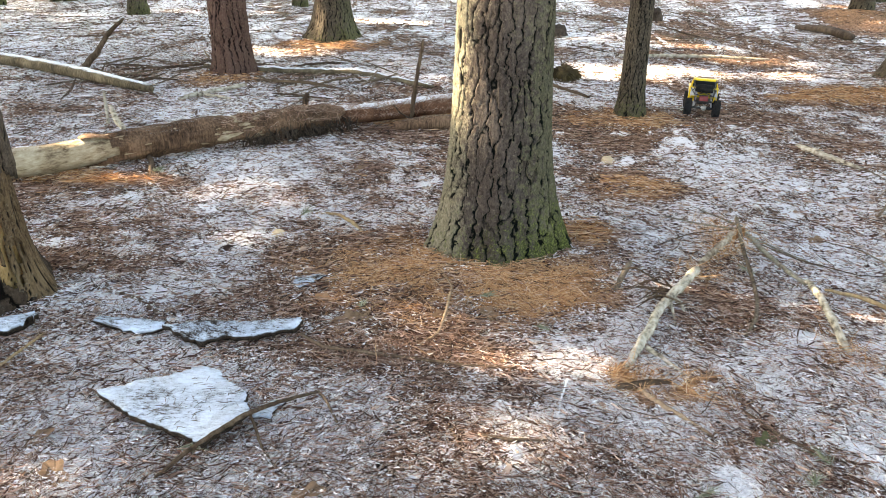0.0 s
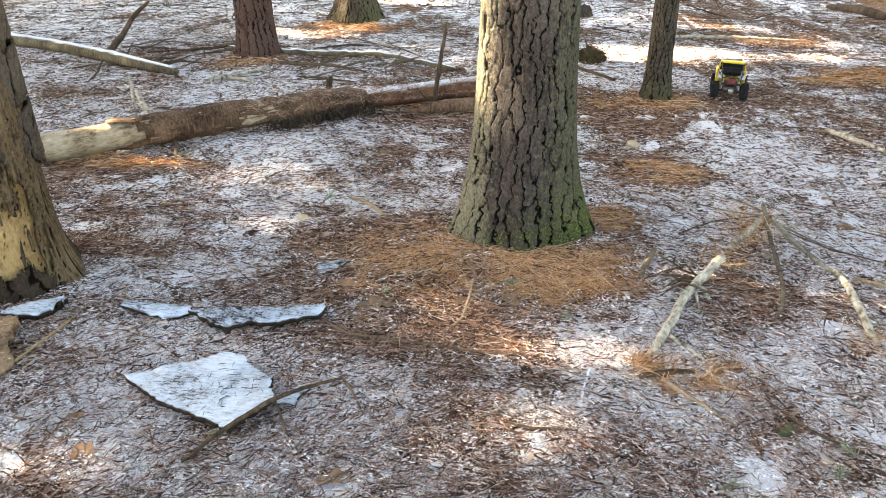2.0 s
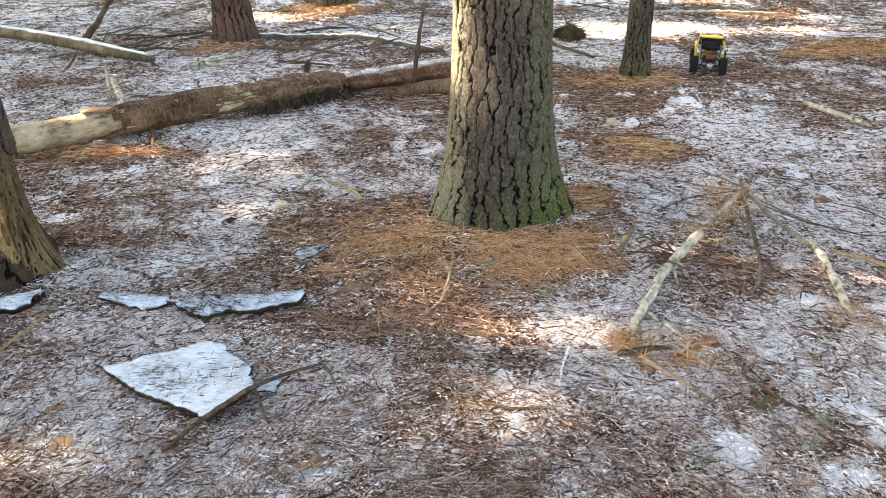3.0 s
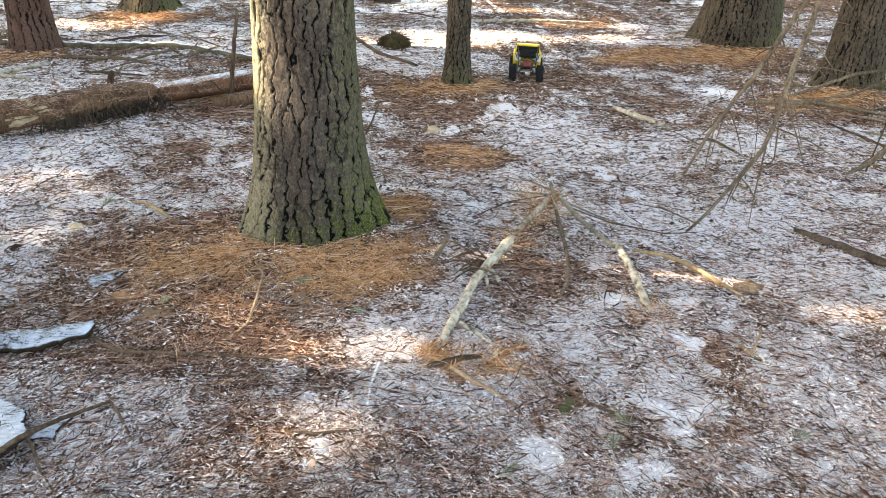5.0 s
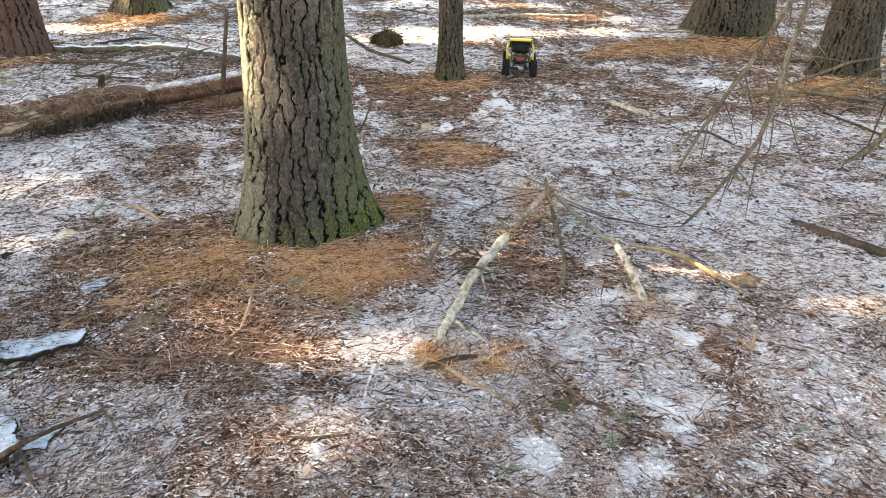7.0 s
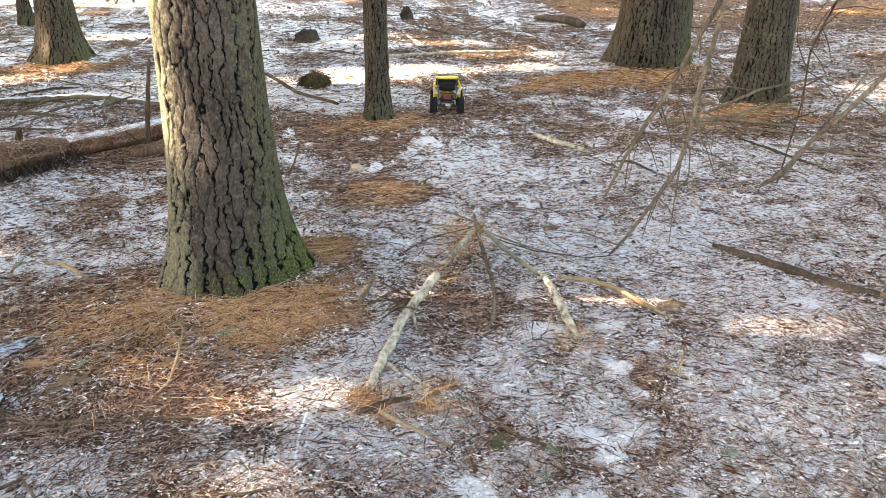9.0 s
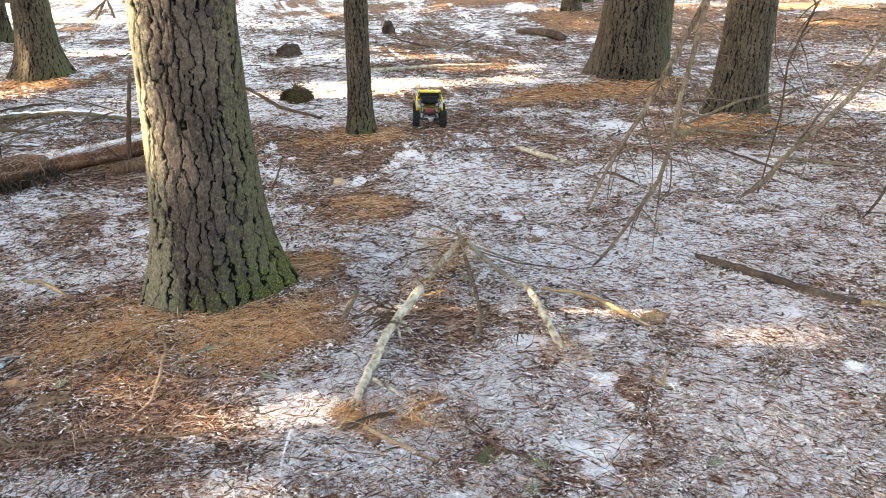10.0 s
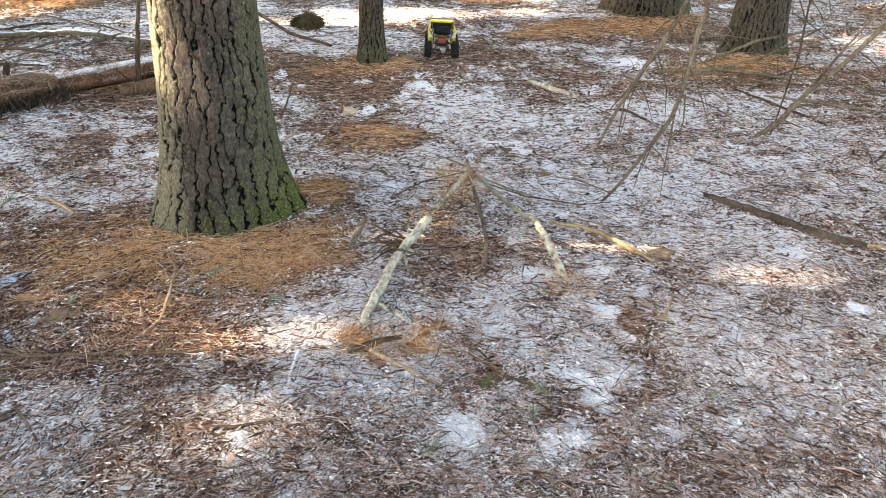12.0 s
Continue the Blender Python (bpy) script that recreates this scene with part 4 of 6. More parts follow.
stick("stick", "short bleached stick lying on frost", "stick", ((0.718, 2.934, 0.03), (0.668, 2.824, 0.02), (0.621, 2.708, 0.006)), (0.010, 0.012, 0.009), M_LIMB, 0.006, (), 8, 8, "fallen wood")
stick("stick", "dark broken stick across the branch foot", "stick", ((0.516, 2.058, 0.012), (0.591, 2.075, 0.018), (0.687, 2.101, 0.012)), (0.010, 0.011, 0.008), M_TWIG, 0.006, (), 8, 9, "fallen wood")
stick("stick", "pale tan stick lying on snow", "stick", ((0.577, 2.045, 0.015), (0.648, 1.954, 0.012), (0.741, 1.845, 0.006)), (0.008, 0.008, 0.005), M_PALETAN, 0.006, (), 8, 10, "fallen wood")
stick("stick", "snow-dusted white forked twig on litter", "stick", ((0.327, 1.88, 0.008), (0.343, 1.984, 0.010), (0.381, 2.112, 0.012)), (0.0035, 0.004, 0.0035), M_SNOW, 0.004, ((((0.372, 2.085, 0.01), (0.404, 2.038, 0.008), (0.437, 1.978, 0.006)), (0.0035, 0.0035, 0.003)),), 7, 11, "fallen wood")
stick("stick", "thin black stick on the litter", "stick", ((0.114, 1.792, 0.01), (0.191, 1.771, 0.012), (0.299, 1.785, 0.008)), (0.004, 0.006, 0.004), M_BLACKLOG, 0.006, (), 7, 12, "fallen wood")
stick("stick", "thin dark twig lying across frosted litter", "stick", ((0.857, 1.984, 0.01), (0.931, 1.847, 0.012), (1.016, 1.771, 0.01), (1.127, 1.746, 0.005)), (0.003, 0.005, 0.005, 0.003), M_TWIG, 0.005, (), 6, 13, "fallen wood")
stick("stick", "dark stick lying over the bark plate", "stick", ((-0.693, 1.603, 0.008), (-0.65, 1.652, 0.03), (-0.583, 1.693, 0.070), (-0.509, 1.811, 0.066), (-0.453, 1.904, 0.035), (-0.353, 1.992, 0.012)), (0.004, 0.006, 0.006, 0.0065, 0.006, 0.004), M_TWIG, 0.006,
      ((((-0.51, 1.83, 0.05), (-0.496, 1.811, 0.03), (-0.453, 1.72, 0.01), (-0.389, 1.631, 0.005)), (0.005, 0.004, 0.004, 0.003)), (((-0.353, 1.99, 0.012), (-0.32, 1.93, 0.02), (-0.27, 1.83, 0.004)), (0.004, 0.004, 0.003))), 8, 14, "fallen wood")
stick("stick", "long thin grey stick in the needles", "stick", ((-0.482, 2.337, 0.01), (-0.38, 2.239, 0.016), (-0.232, 2.216, 0.012), (0.056, 2.16, 0.012), (0.23, 2.156, 0.008)), (0.005, 0.007, 0.007, 0.005, 0.004), M_TWIG, 0.006, (), 7, 15, "fallen wood")
stick("stick", "pale bent twig in orange needles", "stick", ((-0.10, 2.27), (-0.02, 2.36, 0.01), (0.0, 2.48, 0.02), (0.02, 2.66, 0.03), (-0.02, 2.82, 0.01)), (0.004, 0.005, 0.005, 0.004, 0.003), M_PALETAN, 0.006, (), 6, 16, "fallen wood")
stick("stick", "short yellow split stick on frost", "stick", ((1.50, 2.07, 0.01), (1.52, 2.0), (1.56, 1.92)), (0.008, 0.009, 0.006), M_YELLOW_STICK, 0.006, ((((1.515, 2.02), (1.53, 2.03, 0.06), (1.54, 2.05, 0.10)), (0.004, 0.003, 0.002)),), 7, 17, "fallen wood")
stick("stick", "pale curved twig near the pine foot", "stick", ((-0.66, 3.54), (-0.52, 3.48, 0.02), (-0.43, 3.36, 0.02), (-0.38, 3.30)), (0.004, 0.007, 0.009, 0.005), M_YELLOW_STICK, 0.004, (), 8, 18, "fallen wood")
stick("stick", "bent grey branch lying on sunlit snow", "stick", ((0.40, 7.5, 0.10), (0.55, 7.1, 0.09), (0.73, 6.5, 0.05), (1.0, 6.06, 0.02)), (0.010, 0.014, 0.014, 0.010), M_TWIG, 0.01, (), 8, 19, "fallen wood")
stick("stick", "upright grey snapped sapling", "stick", ((-0.31, 5.34, -0.03), (-0.29, 5.34, 0.18), (-0.26, 5.34, 0.38), (-0.225, 5.34, 0.58)), (0.017, 0.015, 0.013, 0.010), M_TWIG, 0.0, ((((-0.31, 5.33, 0.05), (-0.38, 5.30, 0.10), (-0.42, 5.28, 0.16)), (0.006, 0.005, 0.003)),), 8, 20, "fallen wood")
stick("stick", "pale stick leaning by the log", "stick", ((-2.12, 4.98), (-2.25, 5.15, 0.05), (-2.38, 5.4, 0.08)), (0.018, 0.020, 0.014), M_STICK, 0.01, (), 8, 21, "fallen wood")
stick("stick", "short upright pale stub", "stick", ((-2.31, 5.18, -0.02), (-2.31, 5.18, 0.12), (-2.30, 5.17, 0.24)), (0.012, 0.011, 0.009), M_STICK, 0.0, (), 7, 22, "fallen wood")
stick("stick", "fallen stick behind the log", "stick", ((-2.1, 5.95), (-2.0, 6.05, 0.03), (-1.7, 6.4, 0.04)), (0.016, 0.020, 0.014), M_STICK, 0.01, ((((-1.95, 6.08, 0.03), (-1.7, 5.95, 0.02)), (0.014, 0.008)),), 8, 23, "fallen wood")
stick("stick", "long thin stick behind the log", "stick", ((-1.7, 6.75), (-1.2, 6.45, 0.03), (-0.9, 6.3)), (0.014, 0.014, 0.008), M_TWIG, 0.01, (), 7, 24, "fallen wood")
stick("stick", "thin stick against the bark", "stick", ((-1.44, 1.88), (-1.34, 1.99, 0.02), (-1.27, 2.23, 0.03)), (0.004, 0.005, 0.004), M_YELLOW_STICK, 0.006, (), 6, 25, "fallen wood")
stick("stick", "thin dark stick along the frosted litter", "stick", ((-1.0, 3.55), (-0.8, 3.42), (-0.62, 3.40)), (0.005, 0.006, 0.004), M_TWIG, 0.006, (), 6, 26, "fallen wood")
stick("stick", "dark stick beside the snag foot", "stick", ((-1.25, 2.62), (-1.1, 2.56), (-0.95, 2.42)), (0.006, 0.009, 0.006), M_TWIG, 0.008, (), 7, 27, "fallen wood")
stick("stick", "small dark twig standing from litter", "stick", ((0.50, 4.5), (0.55, 4.62, 0.06), (0.60, 4.75, 0.14)), (0.006, 0.006, 0.004), M_TWIG, 0.0, (), 6, 28, "fallen wood")


# fine dead twigs sprung from the knot of the crooked branch
rng = random.Random(31)
spray = []
for k in range(13):
    a, q = rng.gauss(2.9, 0.5), rng.uniform(0.08, 0.22)
    x, y = 0.81 + rng.gauss(0, 0.02), 2.64 + rng.gauss(0, 0.03)
    spray.append((((x, y, 0.05), (x + 0.5 * q * math.cos(a), y + 0.5 * q * math.sin(a), rng.uniform(0.02, 0.08)), (x + q * math.cos(a + 0.3), y + q * math.sin(a + 0.3), rng.uniform(0.0, 0.06))), (0.004, 0.003, 0.0015)))
stick("twig_spray", "spray of fine dark dead twigs on the litter", "twigs", *spray[0], M_TWIG, 0.004, spray[1:], 6, 31, "fallen wood")
stick("stick", "long thin grey twig lying over the branches", "stick", ((1.26, 3.12, 0.06), (1.40, 3.0, 0.05), (1.62, 2.93, 0.03), (1.80, 2.98, 0.01)), (0.003, 0.003, 0.0025, 0.0015), M_TWIG, 0.005, (), 6, 32, "fallen wood")
stick("stick", "thin grey twig lying over the branches", "stick", ((1.22, 3.20, 0.09), (1.02, 3.22, 0.05), (0.86, 3.14, 0.02)), (0.003, 0.0025, 0.0015), M_TWIG, 0.005, (), 6, 33, "fallen wood")

rng = random.Random(77)
for k in range(56):
    if k < 16 or k > 33:
        x, y = rng.uniform(-3.2, -0.6), rng.uniform(5.7, 7.6)
    elif k < 26:
        x, y = rng.uniform(1.6, 4.2), rng.uniform(3.9, 6.4)
    else:
        x, y = rng.uniform(0.3, 5.0), rng.uniform(8.3, 11.5)
    a, q, r = rng.uniform(0, 3.14), rng.uniform(0.12, 0.42), rng.uniform(0.006, 0.012)
    dx, dy = q * math.cos(a), q * math.sin(a)
    stick("stick", ("thin grey-brown fallen stick on the litter", "dark fallen stick lying on frosted litter")[k % 2], "stick", ((x - dx, y - dy), (x, y + 0.02, rng.uniform(0, 0.03)), (x + dx, y + dy + rng.gauss(0, 0.05), rng.uniform(0, 0.07))), (r * 0.8, r, r * 0.5), (M_LIMB, M_TWIG)[k % 2], 0.008,
          ((((x, y + 0.02, 0.01), (x + 0.5 * dx - 0.3 * dy, y + 0.5 * dy + 0.3 * dx, 0.03)), (r * 0.6, r * 0.3)),) if k % 3 == 0 else (), 7, 60 + k, "fallen wood")


def airborne(name, label, rods, material, twigs=14):
    o = Vector(rods[0][0][0])
    t = thing(name, label, "branch", "dead limbs", at=o)
    rng = random.Random(len(label) * 7)
    main = rods[0][0]
    extra = []
    for _ in range(twigs):
        k = rng.randrange(1, min(len(main) - 1, 6))
        p = Vector(main[k]).lerp(Vector(main[k - 1]), rng.random())
        d = Vector((rng.gauss(0, 0.7), rng.gauss(-0.3, 0.5), rng.gauss(-0.35, 0.6))).normalized() * rng.uniform(0.12, 0.38)
        e = p + d
        e.z = max(e.z, float(gz(e.x, e.y)) + 0.005)
        extra.append(((tuple(p), tuple(p.lerp(e, 0.5) + Vector((0, 0, 0.02))), tuple(e)), (0.0045, 0.0035, 0.002)))
    for k, (pts, radii) in enumerate(tuple(rods) + tuple(extra)):
        part("limb" if k == 0 else "side_twig", tubes("limb", [(pts, [0.78 * q for q in radii], 9 if k == 0 else 6, k + 40)], material, o), None, t)
    return t


# drooping dead limbs whose tips rest on the floor
airborne("dead_limb", "drooping dead grey limb with bare twigs, tip on ground",
         ((lying(((2.01, 3.62, 0.0), (2.12, 3.65, 0.22), (2.25, 3.68, 0.41), (2.33, 3.70, 0.52), (2.47, 3.75, 0.76), (2.60, 3.76, 1.0), (3.0, 4.2, 1.7), (4.05, 5.3, 2.9))), (0.007, 0.011, 0.013, 0.015, 0.016, 0.018, 0.026, 0.04)),
          (lying(((2.14, 3.65, 0.25), (2.11, 3.6, 0.12), (2.10, 3.58, 0.04))), (0.005, 0.004, 0.003)),
          (lying(((2.3, 3.7, 0.47), (2.33, 3.6, 0.3), (2.30, 3.5, 0.12))), (0.005, 0.004, 0.002)),
          (lying(((2.36, 3.70, 0.58), (2.42, 3.62, 0.36), (2.40, 3.55, 0.16))), (0.005, 0.003, 0.002))), M_LIMB)
airborne("dead_limb", "drooping pale dead limb with fine twigs, tip on ground",
         ((lying(((1.72, 2.97, 0.005), (1.87, 3.10, 0.02), (2.20, 3.30, 0.24), (2.30, 3.40, 0.35), (2.37, 3.50, 0.57), (2.47, 3.60, 0.74), (2.60, 3.74, 1.02), (3.05, 4.2, 1.75), (4.08, 5.25, 3.1))), (0.006, 0.009, 0.013, 0.013, 0.014, 0.015, 0.016, 0.024, 0.04)),
          (lying(((2.22, 3.31, 0.26), (2.1, 3.12, 0.12), (2.02, 2.98, 0.02))), (0.006, 0.004, 0.002)),
          (lying(((2.30, 3.38, 0.33), (2.27, 3.30, 0.2), (2.18, 3.26, 0.15))), (0.005, 0.004, 0.002)),
          (lying(((2.44, 3.56, 0.7), (2.5, 3.5, 0.5), (2.47, 3.46, 0.28))), (0.004, 0.003, 0.002))), M_LIMB)
airborne("dead_limb", "broken dead branch leaning up from the floor",
         ((lying(((2.88, 3.60, 0.0), (2.98, 3.58, 0.06), (3.12, 3.58, 0.23), (3.32, 3.55, 0.43), (3.50, 3.50, 0.69), (3.9, 3.45, 1.1), (4.4, 3.4, 1.6))), (0.009, 0.015, 0.016, 0.016, 0.016, 0.016, 0.014)),
          (lying(((3.14, 3.58, 0.25), (3.3, 3.62, 0.42), (3.52, 3.6, 0.75), (3.8, 3.6, 1.2))), (0.009, 0.008, 0.008, 0.005)),
          (lying(((3.0, 3.58, 0.08), (2.9, 3.5, 0.10), (2.82, 3.5, 0.04))), (0.010, 0.008, 0.004)),
          (lying(((3.05, 3.58, 0.14), (3.0, 3.66, 0.02))), (0.009, 0.006))), M_LIMB)
airborne("dead_limb", "thin dead twig slanting up from the floor",
         ((lying(((3.0, 3.60, 0.0), (3.04, 3.60, 0.44), (3.06, 3.65, 0.70), (3.21, 3.70, 0.99), (3.5, 3.8, 1.5))), (0.005, 0.006, 0.007, 0.007, 0.006)),
          (lying(((3.05, 3.62, 0.6), (2.98, 3.66, 0.75), (2.95, 3.68, 0.98))), (0.004, 0.003, 0.002))), M_TWIG)
airborne("dead_limb", "dead broken limbs resting by the pine foot",
         ((lying(((3.0, 4.85, 0.04), (3.4, 4.72, 0.05), (3.75, 4.5, 0.03))), (0.016, 0.018, 0.012)),
          (lying(((3.35, 4.9, 0.05), (3.8, 4.95, 0.14), (4.5, 5.2, 0.2))), (0.012, 0.014, 0.010)),
          (lying(((3.2, 4.75, 0.02), (3.7, 4.75, 0.09), (4.2, 4.9, 0.22))), (0.008, 0.010, 0.008))), M_LIMB)
airborne("dead_limb", "thin dark dead branch by the frosted litter", ((lying(((3.2, 3.08, 0.0), (3.4, 3.2, 0.06), (3.75, 3.45, 0.16))), (0.006, 0.010, 0.010)),), M_TWIG, 2)
airborne("brush_pile", "far heap of dead grey branches", tuple((lying(((x, y, 0.05), (x + 0.5 * dx, y + 0.3, 0.3 + h), (x + dx, y + 0.5, h))), (0.03, 0.026, 0.015)) for x, y, dx, h in ((-1.7, 16.0, 0.9, 0.5), (-1.4, 16.2, -0.5, 0.7), (-1.1, 15.9, 0.7, 0.2), (-1.9, 16.4, 1.3, 0.3), (-0.9, 16.3, -0.8, 0.8))), M_LIMB, 6)


# ---------------- fallen bark ----------------
def bark_slab(name, label, outline, thick, curl, material, seed, axis=0.0, lift=0.0, part_name="slab", groove=0.006):
    """A torn slab of bark: an uneven outline, curved across, snowed on above and dark below."""
    rng = random.Random(seed)
    pts = []
    n = len(outline)
    for k in range(n):
        a, b = Vector(outline[k]), Vector(outline[(k + 1) % n])
        m = max(2, int((b - a).length / 0.012))
        for q in range(m):
            p = a.lerp(b, q / m)
            pts.append(p + Vector((rng.gauss(0, 0.0035), rng.gauss(0, 0.0035))))
    c = sum(pts, Vector((0, 0))) / len(pts)
    o = ground(c.x, c.y)
    ca, sa = math.cos(axis), math.sin(axis)
    half = max(abs((p - c).x * -sa + (p - c).y * ca) for p in pts)
    bm = bmesh.new()
    bm.faces.new([bm.verts.new((p.x - o.x, p.y - o.y, 0)) for p in pts])
    bmesh.ops.triangulate(bm, faces=bm.faces[:])
    for _ in range(2):
        bmesh.ops.subdivide_edges(bm, edges=[e for e in bm.edges if e.calc_length() > 0.016], cuts=1)
        bmesh.ops.triangulate(bm, faces=bm.faces[:])
    for _ in range(2):
        inner = [v for v in bm.verts if not v.is_boundary]
        bmesh.ops.smooth_vert(bm, verts=inner, factor=0.5, use_axis_x=True, use_axis_y=True, use_axis_z=False)
    bmesh.ops.recalc_face_normals(bm, faces=bm.faces[:])
    if sum(f.normal.z for f in bm.faces) < 0:
        bmesh.ops.reverse_faces(bm, faces=bm.faces[:])
    for v in bm.verts:
        px, py = v.co.x + o.x, v.co.y + o.y
        d = ((px - c.x) * -sa + (py - c.y) * ca) / half
        along = (px - c.x) * ca + (py - c.y) * sa
        h = float(gz(px, py)) - o.z + lift + thick + curl * (1 - d * d)
        h += 0.007 * (float(vnoise(px, py, 0.05, seed)) - 0.5) + groove * (float(vnoise(along * 0.08, d * half, 0.010, seed + 1)) - 0.5)
        v.co.z = h
    bmesh.ops.solidify(bm, geom=bm.faces[:], thickness=thick)
    t = thing(name, label, "bark", "fallen bark", at=o)
    part(part_name, bm, material, t)
    return t


bark_slab("bark_plate", "large loose bark plate covered in snow, dark torn edge", ((-0.967, 1.916), (-0.869, 1.974), (-0.779, 2.007), (-0.735, 2.057), (-0.695, 2.072), (-0.656, 2.054), (-0.635, 2.01), (-0.54, 1.934), (-0.541, 1.885), (-0.509, 1.839), (-0.534, 1.785), (-0.598, 1.698), (-0.73, 1.768), (-0.826, 1.815)), 0.018, 0.018, M_PLATE, 3, -0.5, 0.028)
rods = []
rng = random.Random(77)
for q in range(90):
    x, y, a, r = rng.gauss(-0.68, 0.06), rng.gauss(1.87, 0.05), rng.uniform(0, math.pi), rng.uniform(0.005, 0.018)
    z = 0.0615 + rng.uniform(0, 0.004)
    rods.append((lying(((x - r * math.cos(a), y - r * math.sin(a), z), (x, y, z + 0.002), (x + r * math.cos(a), y + r * math.sin(a), z))), (0.0007, 0.0009, 0.0006), 4, q))
tagged(new("needle_litter", tubes("needle_litter", rods, M_TWIG)), "scattered dark needles lying on the snowy bark plate", "needles", kind="stuff")


bark_slab("bark_strip", "narrow furrowed strip of fallen bark dusted with snow", ((-0.91, 2.30), (-0.80, 2.335), (-0.68, 2.35), (-0.50, 2.415), (-0.47, 2.37), (-0.485, 2.31), (-0.62, 2.26), (-0.70, 2.265), (-0.77, 2.225), (-0.84, 2.255)), 0.018, 0.034, M_STRIP, 5, 0.15, 0.008, groove=0.026)
bark_slab("bark_strip", "thin curled bark strip under snow", ((-1.154, 2.326), (-1.152, 2.395), (-1.046, 2.384), (-0.93, 2.362), (-0.905, 2.325), (-0.996, 2.303)), 0.010, 0.02, M_PLATE, 7, 0.0, 0.008)
bark_slab("bark_piece", "small grey bark piece in needles", ((-0.589, 2.745), (-0.574, 2.817), (-0.462, 2.804), (-0.507, 2.749), (-0.551, 2.697)), 0.006, 0.010, M_STRIP, 9, 0.4, 0.004)
bark_slab("bark_piece", "lichened bark piece by the dead tree", ((-1.50, 2.22), (-1.40, 2.24), (-1.33, 2.30), (-1.36, 2.36), (-1.47, 2.32)), 0.02, 0.02, M_PLATE, 11, 0.6, 0.01)
bark_slab("bark_piece", "large curled brown bark slab beside the dead tree", ((-1.60, 1.92), (-1.45, 1.90), (-1.36, 1.88), (-1.33, 1.98), (-1.38, 2.05), (-1.40, 2.16), (-1.50, 2.24), (-1.58, 2.14)), 0.012, 0.035, M_BROWNBARK, 13, 0.9, 0.01, groove=0.015)
bark_slab("bark_piece", "small flat snowy bark piece", ((-0.52, 1.86), (-0.47, 1.87), (-0.44, 1.94), (-0.48, 1.95)), 0.008, 0.008, M_PLATE, 15, 0.9, 0.004)
bark_slab("bark_piece", "small dark bark flake on frosted litter", ((1.66, 2.43), (1.74, 2.41), (1.80, 2.46), (1.72, 2.50)), 0.012, 0.012, M_BROWNBARK, 17, 0.4, 0.004)
bark_slab("bark_piece", "dark bark flake with snow", ((2.15, 1.55), (2.24, 1.50), (2.28, 1.58), (2.2, 1.61)), 0.012, 0.012, M_PLATE, 19, 0.4, 0.004)


# ---------------- the radio-controlled truck ----------------
M_YELLOW = plain("yellow_body_paint", (0.86, 0.62, 0.015), 0.32, vary=0.05)
M_RUBBER = plain("black_rubber", (0.022, 0.022, 0.023), 0.75, vary=0.4)
M_CHROME = plain("satin_metal", (0.62, 0.63, 0.65), 0.3, 0.9)
M_TUBE = plain("black_cage_paint", (0.018, 0.018, 0.02), 0.4, vary=0.3)
M_PANEL = plain("grey_panel", (0.48, 0.50, 0.52), 0.35, vary=0.1)
M_RED = plain("dull_red_box", (0.20, 0.025, 0.03), 0.5, vary=0.3)
M_GLASS = plain("smoked_window", (0.02, 0.022, 0.025), 0.12, vary=0.2)
M_DECAL = plain("white_decal", (0.75, 0.72, 0.70), 0.4, vary=0.2)


def box(x0, x1, y0, y1, z0, z1, bevel=0.004):
    bm = bmesh.new()
    bmesh.ops.create_cube(bm, size=1)
    for v in bm.verts:
        v.co = Vector(((x0 + x1) / 2 + v.co.x * (x1 - x0), (y0 + y1) / 2 + v.co.y * (y1 - y0), (z0 + z1) / 2 + v.co.z * (z1 - z0)))
    if bevel:
        bmesh.ops.bevel(bm, geom=bm.edges[:], offset=bevel, segments=2, affect="EDGES", profile=0.6)
    return bm


def prism(profile, half, bevel=0.005, pinch=None):
    """A side profile of (y, z) swept across x; pinch(z) narrows it."""
    bm = bmesh.new()
    f = 1.0
    a = [bm.verts.new((-half * (pinch(z) if pinch else f), y, z)) for y, z in profile]
    b = [bm.verts.new((half * (pinch(z) if pinch else f), y, z)) for y, z in profile]
    bm.faces.new(a)
    bm.faces.new(b[::-1])
    for k in range(len(a)):
        q = (k + 1) % len(a)
        bm.faces.new((a[k], b[k], b[q], a[q]))
    bmesh.ops.recalc_face_normals(bm, faces=bm.faces[:])
    if bevel:
        bmesh.ops.bevel(bm, geom=bm.edges[:], offset=bevel, segments=2, affect="EDGES", profile=0.6)
    return bm


def turned(profile, sides=28, axis="X"):
    """A ring turned round x from (x, r) pairs, closed on itself."""
    bm = bmesh.new()
    rings = []
    for k in range(sides):
        a = 2 * math.pi * k / sides
        rings.append([bm.verts.new((x, r * math.cos(a), r * math.sin(a))) for x, r in profile])
    n = len(profile)
    for k in range(sides):
        for q in range(n):
            bm.faces.new((rings[k][q], rings[k][(q + 1) % n], rings[(k + 1) % sides][(q + 1) % n], rings[(k + 1) % sides][q]))
    return bm


